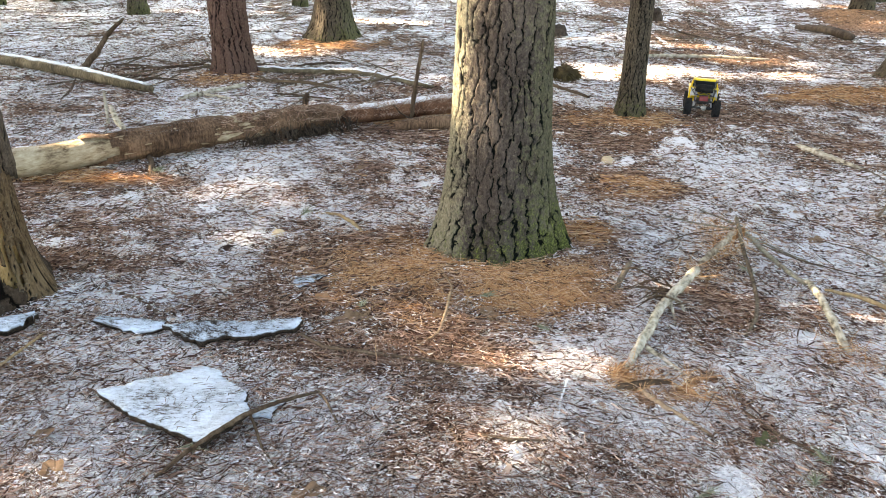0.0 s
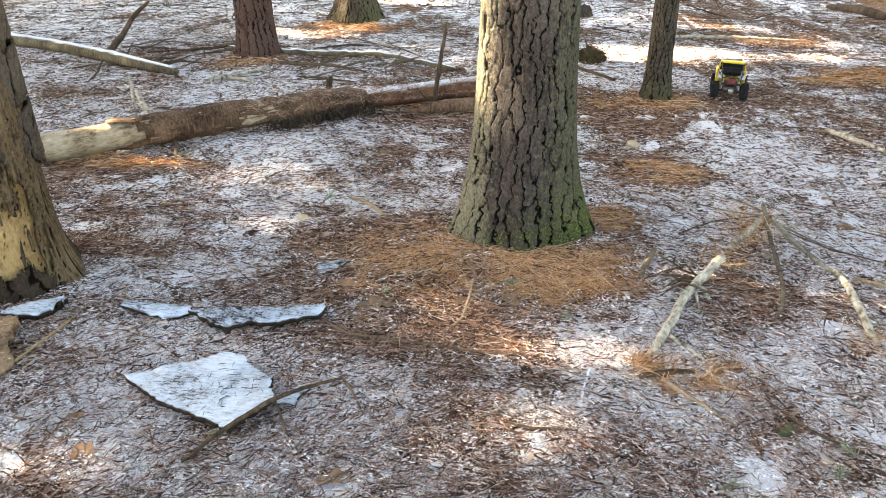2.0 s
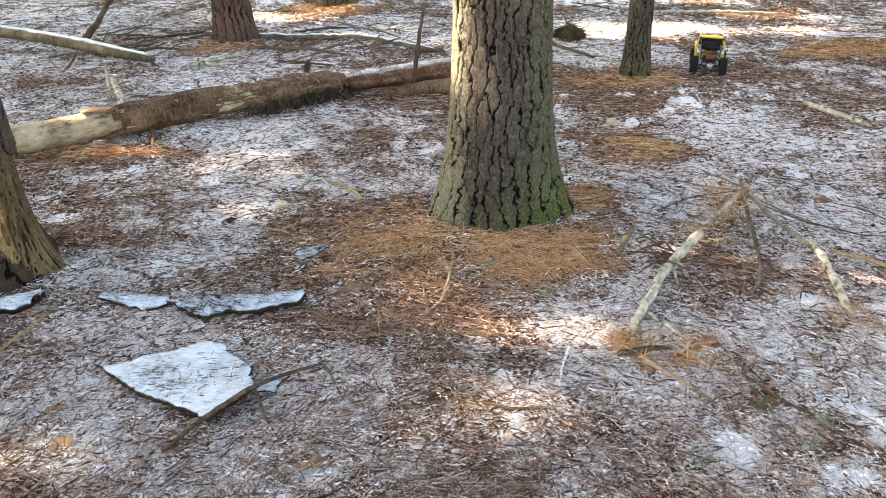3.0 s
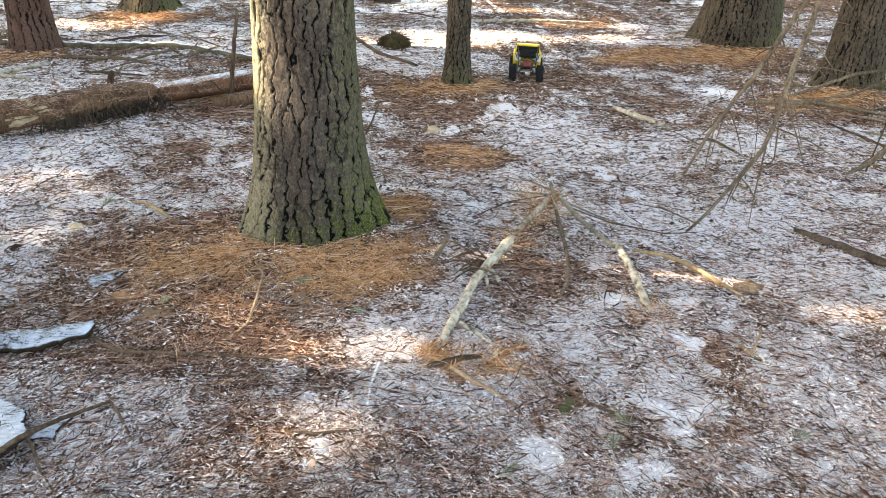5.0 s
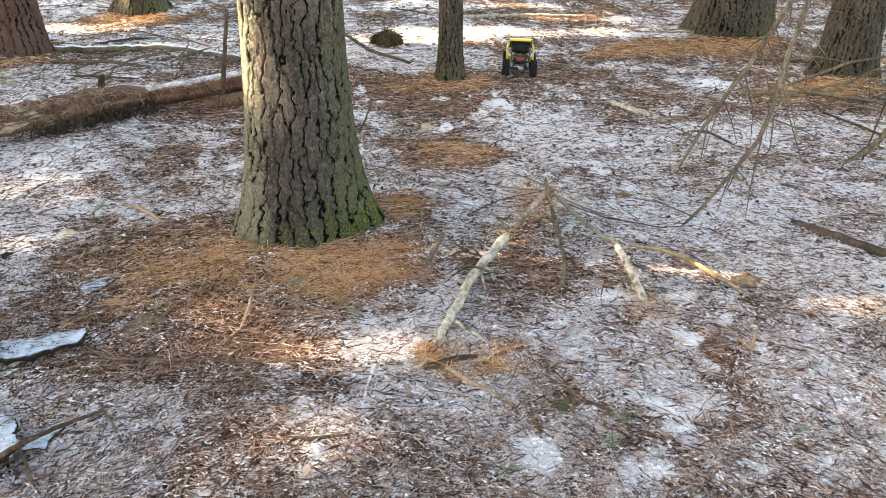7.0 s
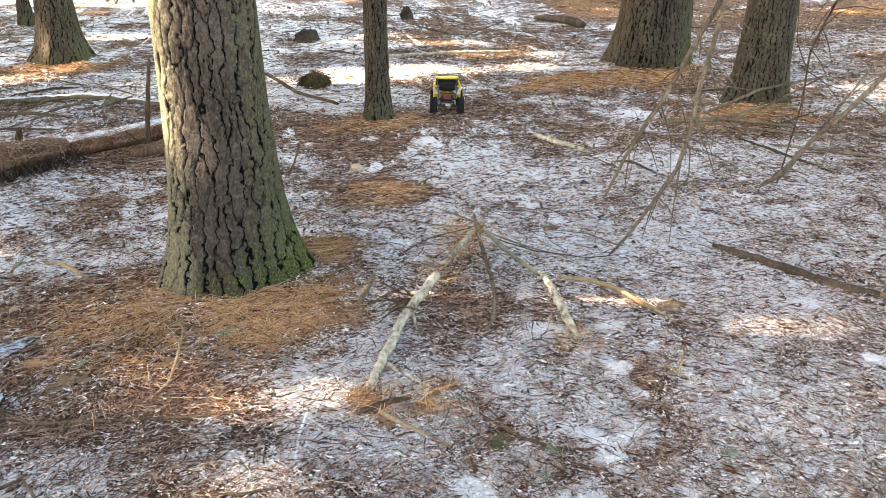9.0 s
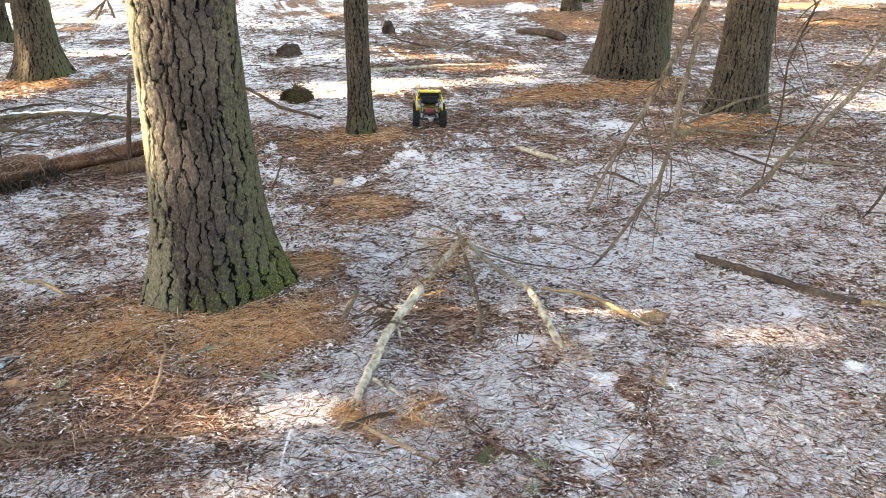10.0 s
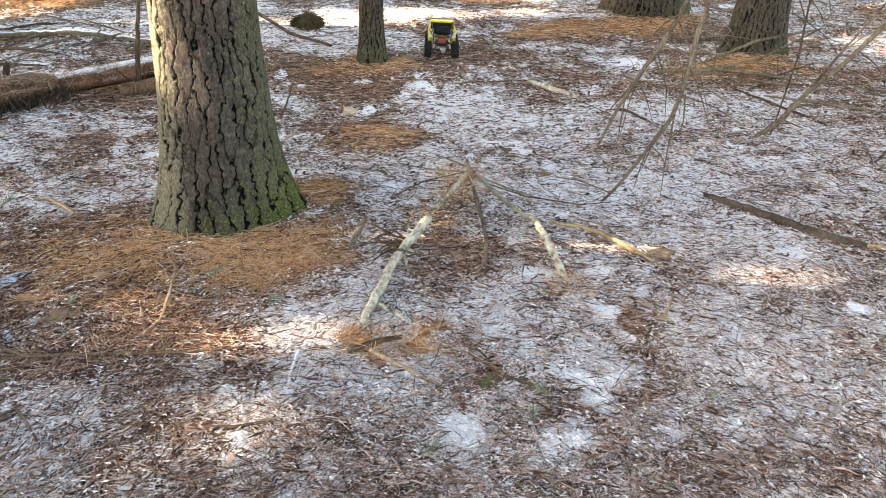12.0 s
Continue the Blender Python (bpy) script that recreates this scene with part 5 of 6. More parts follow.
def tyre_mesh():
    bm = turned(((-0.023, 0.034), (-0.026, 0.044), (-0.024, 0.053), (-0.017, 0.0575), (0.0, 0.059), (0.017, 0.0575), (0.024, 0.053), (0.026, 0.044), (0.023, 0.034)), 36)
    for k in range(26):
        a = 2 * math.pi * k / 26
        for sx in (-1, 1):
            q = a + (0.12 if sx > 0 else 0)
            m = Matrix.Rotation(q, 4, "X") @ Matrix.Translation((sx * 0.0125, 0, 0.0585)) @ Matrix.Rotation(0.35 * sx, 4, "Z") @ Matrix.Diagonal((0.021, 0.007, 0.006, 1))
            bmesh.ops.create_cube(bm, size=1, matrix=m)
    return bm


def rim_mesh():
    bm = turned(((-0.021, 0.030), (-0.021, 0.036), (0.021, 0.036), (0.021, 0.030), (0.012, 0.027), (-0.012, 0.027)), 28)
    bmesh.ops.create_cone(bm, cap_ends=True, segments=18, radius1=0.012, radius2=0.009, depth=0.016, matrix=Matrix.Translation((0.012, 0, 0)) @ Matrix.Rotation(math.pi / 2, 4, "Y"))
    for k in range(8):
        m = Matrix.Rotation(2 * math.pi * k / 8, 4, "X") @ Matrix.Translation((0.012, 0, 0.020)) @ Matrix.Diagonal((0.006, 0.007, 0.024, 1))
        bmesh.ops.create_cube(bm, size=1, matrix=m)
    bmesh.ops.create_cone(bm, cap_ends=True, segments=20, radius1=0.029, radius2=0.029, depth=0.003, matrix=Matrix.Translation((-0.004, 0, 0)) @ Matrix.Rotation(math.pi / 2, 4, "Y"))
    return bm


def rod(name, a, b, r, material, parent, label=""):
    return part(name, tubes(name, [((a, b), (r, r), 8, 1)], material), None, parent, label)


def truck(at, heading, tilt):
    """A tenth-scale trail truck: yellow cab, open caged bed with a spare wheel, four big tyres. Its own +y is forwards."""
    t = thing("toy_truck", "yellow radio-controlled pickup truck with black cage and spare wheel", "toy truck")
    R = 0.062
    fy, ry, hx = 0.165, -0.155, 0.097
    tyre, rim = None, None
    for k, (x, y) in enumerate(((-hx, ry), (hx, ry), (-hx, fy), (hx, fy))):
        w = thing("wheel", "", "")
        w.parent = t
        w.location = (x, y, R)
        w.rotation_euler = (0.4 * k, 0, math.pi if x < 0 else 0)
        if tyre is None:
            tyre, rim = part("tyre", tyre_mesh(), M_RUBBER, w, "black knobbly rubber tyre").data, part("rim", rim_mesh(), M_CHROME, w, "silver spoked rim").data
        else:
            part("tyre", tyre, None, w, "black knobbly rubber tyre")
            part("rim", rim, None, w, "silver spoked rim")
    # body: hood and cab
    part("hood", prism(((0.245, 0.115), (0.252, 0.135), (0.246, 0.160), (0.225, 0.172), (0.10, 0.182), (0.085, 0.178), (0.085, 0.125), (0.112, 0.120), (0.125, 0.142), (0.150, 0.152), (0.180, 0.152), (0.205, 0.142), (0.218, 0.118)), 0.098, 0.005), M_YELLOW, t)
    part("cab", prism(((0.09, 0.090), (0.09, 0.182), (0.062, 0.188), (-0.030, 0.190), (-0.030, 0.095), (-0.022, 0.085)), 0.100, 0.005), M_YELLOW, t)
    part("roof", prism(((0.030, 0.236), (0.010, 0.248), (-0.045, 0.250), (-0.058, 0.244), (-0.055, 0.236), (0.0, 0.238)), 0.080, 0.003), M_YELLOW, t)
    for sx in (-1, 1):
        rod("pillar", (sx * 0.088, 0.066, 0.185), (sx * 0.074, 0.024, 0.240), 0.0055, M_YELLOW, t)
        rod("pillar", (sx * 0.090, -0.030, 0.186), (sx * 0.075, -0.046, 0.240), 0.0065, M_YELLOW, t)
        bm = bmesh.new()
        q = [bm.verts.new(p) for p in ((sx * 0.089, 0.056, 0.188), (sx * 0.090, -0.028, 0.188), (sx * 0.0765, -0.042, 0.237), (sx * 0.0765, 0.020, 0.237))]
        bm.faces.new(q)
        bmesh.ops.solidify(bm, geom=bm.faces[:], thickness=0.0015)
        part("side_window", bm, M_GLASS, t, "dark side window", False)
        bm = box(-0.001, 0.001, -0.001, 0.038, 0.128, 0.158, 0)
        bmesh.ops.translate(bm, verts=bm.verts[:], vec=(sx * 0.1012, 0.01, 0))
        part("decal", bm, M_DECAL, t, "pale door sticker", False)
        bm = box(-0.001, 0.001, 0.0, 0.04, 0.112, 0.120, 0)
        bmesh.ops.translate(bm, verts=bm.verts[:], vec=(sx * 0.1012, 0.01, 0))
        part("decal", bm, M_TUBE, t, "dark lettering bar", False)
        part("bed_panel", prism(((-0.034, 0.098), (-0.034, 0.178), (-0.10, 0.168), (-0.175, 0.150), (-0.165, 0.140), (-0.10, 0.130), (-0.07, 0.100)), 0.0015, 0), M_PANEL, t, "grey bed side panel", False).location = (sx * 0.088, 0, 0)
        part("fender_top", prism(((-0.036, 0.176), (-0.036, 0.180), (-0.172, 0.152), (-0.172, 0.148)), 0.022, 0), M_PANEL, t, "grey bed top panel", False).location = (sx * 0.067, 0, 0)
        part("headlight", turned(((0.0, 0.0), (0.006, 0.010), (0.0, 0.011), (-0.004, 0.009)), 14), M_DECAL, t).matrix_basis = pose(sx * 0.070, 0.2475, 0.146, 0, 0, 90)
        # cage
        rod("cage_tube", (sx * 0.074, -0.050, 0.246), (sx * 0.062, -0.205, 0.158), 0.0032, M_TUBE, t)
        rod("cage_tube", (sx * 0.090, -0.036, 0.180), (sx * 0.062, -0.205, 0.158), 0.0032, M_TUBE, t)
        rod("cage_tube", (sx * 0.062, -0.205, 0.158), (sx * 0.058, -0.205, 0.115), 0.0032, M_TUBE, t)
        rod("cage_tube", (sx * 0.058, -0.205, 0.115), (sx * 0.05, -0.06, 0.088), 0.0032, M_TUBE, t)
        rod("cage_tube", (sx * 0.068, -0.13, 0.200), (sx * 0.084, -0.100, 0.150), 0.0028, M_TUBE, t)
        rod("chassis_rail", (sx * 0.034, -0.19, 0.100), (sx * 0.034, 0.24, 0.100), 0.006, M_TUBE, t)
        rod("shock_absorber", (sx * 0.060, ry, 0.070), (sx * 0.050, ry + 0.03, 0.140), 0.007, M_CHROME, t)
        rod("shock_absorber", (sx * 0.060, fy, 0.070), (sx * 0.050, fy - 0.02, 0.140), 0.007, M_CHROME, t)
        rod("link", (sx * 0.055, ry, 0.058), (sx * 0.03, 0.0, 0.088), 0.004, M_TUBE, t)
        rod("link", (sx * 0.055, fy, 0.058), (sx * 0.03, 0.0, 0.088), 0.004, M_TUBE, t)
    for y0, z0 in ((-0.205, 0.158), (-0.205, 0.115), (-0.125, 0.204)):
        rod("cage_tube", (-0.062, y0, z0), (0.062, y0, z0), 0.003, M_TUBE, t)
    rod("cage_tube", (-0.062, -0.205, 0.157), (0.07, -0.06, 0.18), 0.0026, M_TUBE, t)
    rod("cage_tube", (0.062, -0.205, 0.157), (-0.07, -0.06, 0.18), 0.0026, M_TUBE, t)
    part("rear_window", prism(((-0.036, 0.188), (-0.033, 0.188), (-0.048, 0.238), (-0.051, 0.238)), 0.082, 0), M_GLASS, t, "dark rear opening", False)
    part("windscreen", prism(((0.066, 0.186), (0.069, 0.186), (0.028, 0.239), (0.025, 0.239)), 0.080, 0), M_GLASS, t, "dark windscreen", False)
    part("bed_floor", box(-0.060, 0.060, -0.18, -0.03, 0.106, 0.114, 0.002), M_TUBE, t)
    part("fuel_box", box(-0.030, 0.030, -0.200, -0.150, 0.118, 0.150, 0.004), M_RED, t, "dull red box in the rear cage")
    part("skid", box(-0.036, 0.036, -0.06, 0.08, 0.074, 0.104, 0.004), M_TUBE, t)
    part("bumper", box(-0.055, 0.055, 0.250, 0.262, 0.098, 0.112, 0.004), M_TUBE, t)
    part("number_plate", box(-0.012, 0.012, -0.214, -0.211, 0.070, 0.082, 0.0005), M_DECAL, t, "small pale plate", False)
    for y0 in (ry, fy):
        rod("axle", (-0.075, y0, R), (0.075, y0, R), 0.0085, M_TUBE, t)
        bm = bmesh.new()
        bmesh.ops.create_uvsphere(bm, u_segments=14, v_segments=10, radius=0.019)
        part("axle_gear_case", bm, M_CHROME, t, "dull metal gear case").location = (0.012, y0, R)
    spare = thing("spare_wheel", "", "")
    spare.parent = t
    spare.matrix_basis = pose(0, -0.105, 0.190, 14, 90, 0)
    part("tyre", tyre, None, spare, "black knobbly rubber tyre")
    part("rim", rim, None, spare, "silver spoked rim")
    spare.rotation_euler = Euler((0, radians(-90), 0))
    spare.rotation_euler.rotate(Euler((radians(-14), 0, 0)))
    t.matrix_basis = Matrix.Translation(at) @ Matrix.Rotation(radians(heading), 4, "Z") @ Matrix.Rotation(radians(tilt), 4, "X")
    return t


rear = ground(1.73, 5.66)
head = radians(-14)
front = ground(1.73 - math.sin(head) * 0.32, 5.66 + math.cos(head) * 0.32)
mid = rear.lerp(front, 0.155 / 0.32)
truck(mid + Vector((0, 0, 0.002)), -14, math.degrees(math.atan2(front.z - rear.z, 0.32)))


# ---------------- small things on the floor ----------------
def lump(name, label, category, x, y, rx, ry, rz, material, seed, rough=0.25, sunk=0.35, group=""):
    bm = bmesh.new()
    bmesh.ops.create_icosphere(bm, subdivisions=3, radius=1)
    for v in bm.verts:
        k = 1 + rough * (noise.noise(v.co * 1.7 + Vector((seed, 0, 0))) + 0.5 * noise.noise(v.co * 4 + Vector((0, seed, 0))))
        v.co = Vector((v.co.x * rx, v.co.y * ry, v.co.z * rz)) * k
    me = bpy.data.meshes.new(name)
    bm.to_mesh(me)
    bm.free()
    me.materials.append(material)
    for p in me.polygons:
        p.use_smooth = True
    ob = new(name, me)
    ob.location = ground(x, y, rz * (1 - 2 * sunk))
    ob.rotation_euler = (0, 0, seed)
    return tagged(ob, label, category, group)


M_STONE = plain("pale_fungus", (0.62, 0.50, 0.34), 0.7, vary=0.3)
M_CONE = plain("dark_cone", (0.05, 0.03, 0.022), 0.8, vary=0.5)
M_HAIR = wood_material("needle_clump", (0.13, 0.10, 0.045), (0.05, 0.036, 0.018), (0.03, 0.02, 0.012))
# Black lumps added to stand in for the shaded hollow under the log.
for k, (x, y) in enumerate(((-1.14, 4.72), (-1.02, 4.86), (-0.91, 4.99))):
    lump("hollow_shade_lump", "black lump standing in for the shaded hollow under the log", "wood", x, y, 0.075, 0.05, 0.045, M_CAVITY, k + 20, 0.6, 0.25, "rotten clods")
lump("fungus", "pale tan lump on the frosted litter", "fungus", -0.75, 3.25, 0.032, 0.024, 0.022, M_STONE, 1)
lump("pale_leaf_clod", "pale dead leaf clod", "leaf", 0.90, 4.56, 0.045, 0.035, 0.025, M_STONE, 2)
lump("pine_cone", "small dark weathered pine cone", "cone", 0.185, 2.08, 0.024, 0.017, 0.015, M_CONE, 3, 0.4)
lump("pine_cone", "dark rotten cone lying in needles", "cone", -0.92, 3.05, 0.035, 0.026, 0.018, M_CONE, 4, 0.4)
lump("needle_clump", "round tuft-covered low stump", "stump", 0.92, 7.02, 0.12, 0.10, 0.09, M_HAIR, 5, 0.3)
lump("rotten_stump", "dark rotten stump remnant with snow", "stump", 1.15, 10.1, 0.16, 0.12, 0.10, M_BLACKLOG, 6, 0.5)
lump("rotten_stump", "small dark stump remnant", "stump", 2.7, 11.6, 0.09, 0.08, 0.13, M_BLACKLOG, 7, 0.4)
clump = []
rng = random.Random(8)
for k in range(170):
    d = Vector((rng.gauss(0, 1), rng.gauss(-0.3, 1), abs(rng.gauss(0.3, 0.7)))).normalized()
    p = Vector((d.x * 0.11, d.y * 0.095, d.z * 0.085))
    e = p + Vector((d.x, d.y, d.z - 0.7)).normalized() * rng.uniform(0.03, 0.06)
    clump.append(((tuple(p), tuple(p.lerp(e, 0.5) + Vector(d) * 0.008), tuple(e)), (0.005, 0.004, 0.002), 4, k))
tuft = new("grass_tuft", tubes("grass_tuft", clump, M_HAIR))
tuft.location = ground(0.92, 7.02, 0.03)
tagged(tuft, "drooping dead grass hanging over the low stump", "grass", kind="stuff")
for k, (x, y, a, b) in enumerate(((-0.055, 1.635, 0.030, 0.026), (-0.47, 1.815, 0.022, 0.035), (0.19, 1.745, 0.030, 0.022), (1.17, 1.70, 0.035, 0.03), (-0.46, 2.40, 0.03, 0.012), (-1.57, 3.66, 0.05, 0.03), (2.16, 1.93, 0.05, 0.025))):
    lump("snow_patch", "small patch of clean snow on litter", "snow", x, y, a, b, 0.008, M_SNOW, k * 1.3, 0.5, 0.3, "snow patches")


def blades(centres, dirs, length, width, lift, rise, rng, ridge=True):
    """Thin needles: each a small three-edged roof; arrays of verts and triangles."""
    n = len(centres)
    d = np.stack([np.cos(dirs), np.sin(dirs)], 1)
    p = np.stack([-d[:, 1], d[:, 0]], 1)
    L, Wd = length[:, None] / 2, width[:, None] / 2
    e0, e1 = centres - d * L, centres + d * L
    z0 = gz(e0[:, 0], e0[:, 1]) + lift - rise
    z1 = gz(e1[:, 0], e1[:, 1]) + lift + rise
    V = np.zeros((n, 6, 3))
    for k, (e, z) in enumerate(((e0, z0), (e1, z1))):
        V[:, 3 * k, :2], V[:, 3 * k + 1, :2], V[:, 3 * k + 2, :2] = e - p * Wd, e, e + p * Wd
        V[:, 3 * k, 2], V[:, 3 * k + 1, 2], V[:, 3 * k + 2, 2] = z, z + width * 0.5, z
    tri = np.array([(0, 1, 4), (0, 4, 3), (1, 2, 5), (1, 5, 4)])
    F = (np.arange(n)[:, None, None] * 6 + tri[None]).reshape(-1, 3)
    return V.reshape(-1, 3), F


def strew(rng, n, y1, keep, fall=1.6):
    """Places over the open floor, thinned with distance and by keep()."""
    g = np.linspace(1.1, y1, 400)
    w = np.cumsum((1.64 * g + 0.9) * g ** -fall)
    y = np.interp(rng.uniform(0, 1, n), w / w[-1], g)
    x = -0.62 * y - 0.35 + (1.66 * y + 0.95) * rng.uniform(0, 1, n)
    ok = rng.uniform(0, 1, n) < keep(x, y)
    return np.stack([x[ok], y[ok]], 1)


def slivers(C, dirs, length, width, lift, rng):
    """Thin slivers, a low diamond each."""
    n = len(C)
    d = np.stack([np.cos(dirs), np.sin(dirs)], 1)
    p = np.stack([-d[:, 1], d[:, 0]], 1)
    L, Wd = length[:, None] / 2, width[:, None] / 2
    k = rng.uniform(-0.5, 0.5, n)[:, None]
    V = np.zeros((n, 4, 3))
    for q, e in enumerate((C - d * L, C + d * L * k - p * Wd, C + d * L, C + d * L * k + p * Wd)):
        V[:, q, :2] = e
        V[:, q, 2] = gz(e[:, 0], e[:, 1]) + lift + rng.normal(0, 0.002, n) + (0.0012 if q in (0, 2) else 0)
    F = (np.arange(n)[:, None, None] * 4 + np.array([(0, 1, 2), (0, 2, 3)])[None]).reshape(-1, 3)
    return V.reshape(-1, 3), F


R1 = np.random.RandomState(4)
C = strew(R1, 420000, 11, lambda x, y: (0.04 + 0.07 * np.clip(-cover(x, y), 0, 1) + 0.9 * bare(x, y) ** 1.4) * (1 - 0.95 * drift(x, y)))
C = np.vstack([C, strew(R1, 90000, 9, lambda x, y: (y > 3.6) * 0.9 * bare(x, y) ** 1.4, 0.9)])
inside = fog(C[:, 0], C[:, 1], BEDS) + R1.normal(0, 0.12, len(C)) > 0.22
for name, label, material, pick in (("pine_needles", "dry orange pine needles in drifts", M_NEEDLE, inside), ("brown_needles", "red-brown pine needles among the frost", M_REDNEEDLE, ~inside)):
    N, D = C[pick & (C[:, 1] <= 3.2)], C[pick & (C[:, 1] > 3.2)]
    n = len(N)
    v, f = blades(N, R1.uniform(0, math.pi, n), R1.uniform(0.05, 0.12, n), R1.uniform(0.0009, 0.0015, n) * (1 + N[:, 1] * 0.06), R1.uniform(0.001, 0.022, n), R1.normal(0, 0.008, n), R1)
    n = len(D)
    v2, f2 = slivers(D, R1.uniform(0, math.pi, n), R1.uniform(0.05, 0.12, n), R1.uniform(0.0012, 0.0020, n) * (1 + D[:, 1] * 0.07), R1.uniform(0.004, 0.024, n), R1)
    tagged(new(name, mesh_of(name, np.vstack([v, v2]), np.vstack([f, f2 + len(v)]), material)), label, "needles", kind="stuff")
C = strew(R1, 250000, 9, lambda x, y: (0.80 - 0.45 * bare(x, y) - 0.25 * cover(x, y)) * (1 - 0.9 * drift(x, y)), 1.9)
n = len(C)
v, f = slivers(C, R1.uniform(0, math.pi, n), R1.uniform(0.020, 0.075, n), R1.uniform(0.0010, 0.0018, n) * (1 + C[:, 1] * 0.06), R1.uniform(0.004, 0.020, n), R1)
tagged(new("old_needles", mesh_of("old_needles", v, f, M_OLD)), "old brown needles and fine twigs in frost", "needles", kind="stuff")


def flakes(C, size, slim, lift, rng, tilt=0.35):
    """Small uneven curled flakes: a bent hexagon each with a raised middle."""
    n = len(C)
    a0 = rng.uniform(0, 2 * math.pi, n)
    V = np.zeros((n, 7, 3))
    base = gz(C[:, 0], C[:, 1]) + lift
    tx, ty = rng.normal(0, tilt, n), rng.normal(0, tilt, n)
    for k in range(6):
        a = k * math.pi / 3 + rng.uniform(-0.3, 0.3, n)
        r = size * rng.uniform(0.65, 1.15, n)
        u, w = r * np.cos(a), r * slim * np.sin(a)
        dx, dy = u * np.cos(a0) - w * np.sin(a0), u * np.sin(a0) + w * np.cos(a0)
        V[:, k] = np.stack([C[:, 0] + dx, C[:, 1] + dy, base + dx * tx + dy * ty + rng.normal(0, 0.0015, n)], 1)
    V[:, 6] = np.stack([C[:, 0], C[:, 1], base + 0.15 * size], 1)
    tri = np.array([(k, (k + 1) % 6, 6) for k in range(6)])
    return V.reshape(-1, 3), (np.arange(n)[:, None, None] * 7 + tri[None]).reshape(-1, 3)


def frosty(x, y):
    return np.clip((1 - bare(x, y)) ** 1.3 * (0.10 + 1.0 * vnoise(x, y, 0.10, 31)) * np.clip(0.88 + 0.80 * cover(x, y), 0, 2) ** 1.4, 0.005, 1)


# needles white with frost, and grains of snow between them
C = strew(R1, 600000, 8.5, frosty, 2.1)
n = len(C)
v, f = slivers(C, R1.uniform(0, math.pi, n), R1.uniform(0.004, 0.020, n) * (0.8 + C[:, 1] * 0.16), R1.uniform(0.0008, 0.0020, n) * (0.8 + C[:, 1] * 0.22), R1.uniform(0.004, 0.019, n), R1)
tagged(new("snow_flecks", mesh_of("snow_flecks", v, f, M_FROST, True)), "flecks of snow caught on the litter", "snow", kind="stuff")
C = strew(R1, 26000, 15, lambda x, y: np.clip((y - 1.8) / 2.0, 0.04, 1) * (0.9 - 0.6 * bare(x, y)), 0.9)
v, f = flakes(C, R1.uniform(0.006, 0.022, len(C)) * (0.7 + C[:, 1] * 0.07), R1.uniform(0.35, 0.8, len(C)), R1.uniform(0.006, 0.016, len(C)), R1, 0.28)
tagged(new("leaf_litter", mesh_of("leaf_litter", v, f, M_LEAF, True)), "scraps of pale dead leaves among needles", "leaves", kind="stuff")
C = strew(R1, 90000, 15, lambda x, y: np.clip((0.10 + 0.95 * vnoise(x, y, 0.25, 41)) * np.clip((y - 1.4) / 3, 0.10, 1), 0, 1) * (1 - 0.3 * cover(x, y)) * (1 - 0.85 * drift(x, y)), 1.0)
n = len(C)
v, f = slivers(C, R1.uniform(0, math.pi, n), R1.uniform(0.010, 0.034, n) * (1 + C[:, 1] * 0.09), R1.uniform(0.003, 0.010, n) * (1 + C[:, 1] * 0.09), R1.uniform(0.005, 0.020, n), R1)
tagged(new("leaf_scraps", mesh_of("leaf_scraps", v, f, M_SCRAP, True)), "brown scraps of rotting leaves and bark", "leaves", kind="stuff")
C = strew(R1, 40000, 15, lambda x, y: frosty(x, y) * np.clip((y - 2.0) / 2.2, 0.08, 1), 0.9)
v, f = flakes(C, R1.uniform(0.004, 0.020, len(C)) * (0.5 + C[:, 1] * 0.11), R1.uniform(0.3, 0.8, len(C)), R1.uniform(0.004, 0.012, len(C)), R1, 0.12)
tagged(new("snow_crumbs", mesh_of("snow_crumbs", v, f, M_FROST, True)), "small crumbs of snow on dead leaves", "snow", kind="stuff")

# fine fallen twigs
def twig_field(count, seed):
    """Bent four-sided twigs on the floor, all in one mesh."""
    rng = np.random.RandomState(seed)
    P = strew(rng, count, 13, lambda x, y: np.full(x.shape, 1.0), 1.1)
    m = len(P)
    q = rng.uniform(0.03, 0.15, m) * (1 + 0.12 * P[:, 1])
    a = rng.uniform(0, 6.28, m)
    turn = rng.normal(0, 0.5, m)
    r = rng.uniform(0.0009, 0.0024, m) * (1 + 0.12 * P[:, 1])
    hop = rng.uniform(0, 0.05, m) * rng.uniform(0, 1, m)
    V = np.zeros((m, 5, 4, 3))
    for k, s0 in enumerate((-1.0, -0.5, 0.0, 0.5, 1.0)):
        b = a + turn * max(s0, 0) + 0.25 * np.sin(3 * s0 + 9 * turn)
        x, y = P[:, 0] + s0 * q * np.cos(b), P[:, 1] + s0 * q * np.sin(b)
        z = gz(x, y) + 0.010 + hop * max(s0, 0) ** 2
        w = r * (1.0 - 0.25 * (s0 + 1))
        for c, (du, dz) in enumerate(((1, 0), (0, 1), (-1, 0), (0, -1))):
            V[:, k, c] = np.stack([x - np.sin(a) * w * du, y + np.cos(a) * w * du, z + w * dz], 1)
    quad = [(4 * k + c, 4 * k + (c + 1) % 4, 4 * k + 4 + (c + 1) % 4, 4 * k + 4 + c) for k in range(4) for c in range(4)]
    return mesh_of("fine_twigs", V.reshape(-1, 3), (np.arange(m)[:, None, None] * 20 + np.array(quad)[None]).reshape(-1, 4), M_TWIG, True)


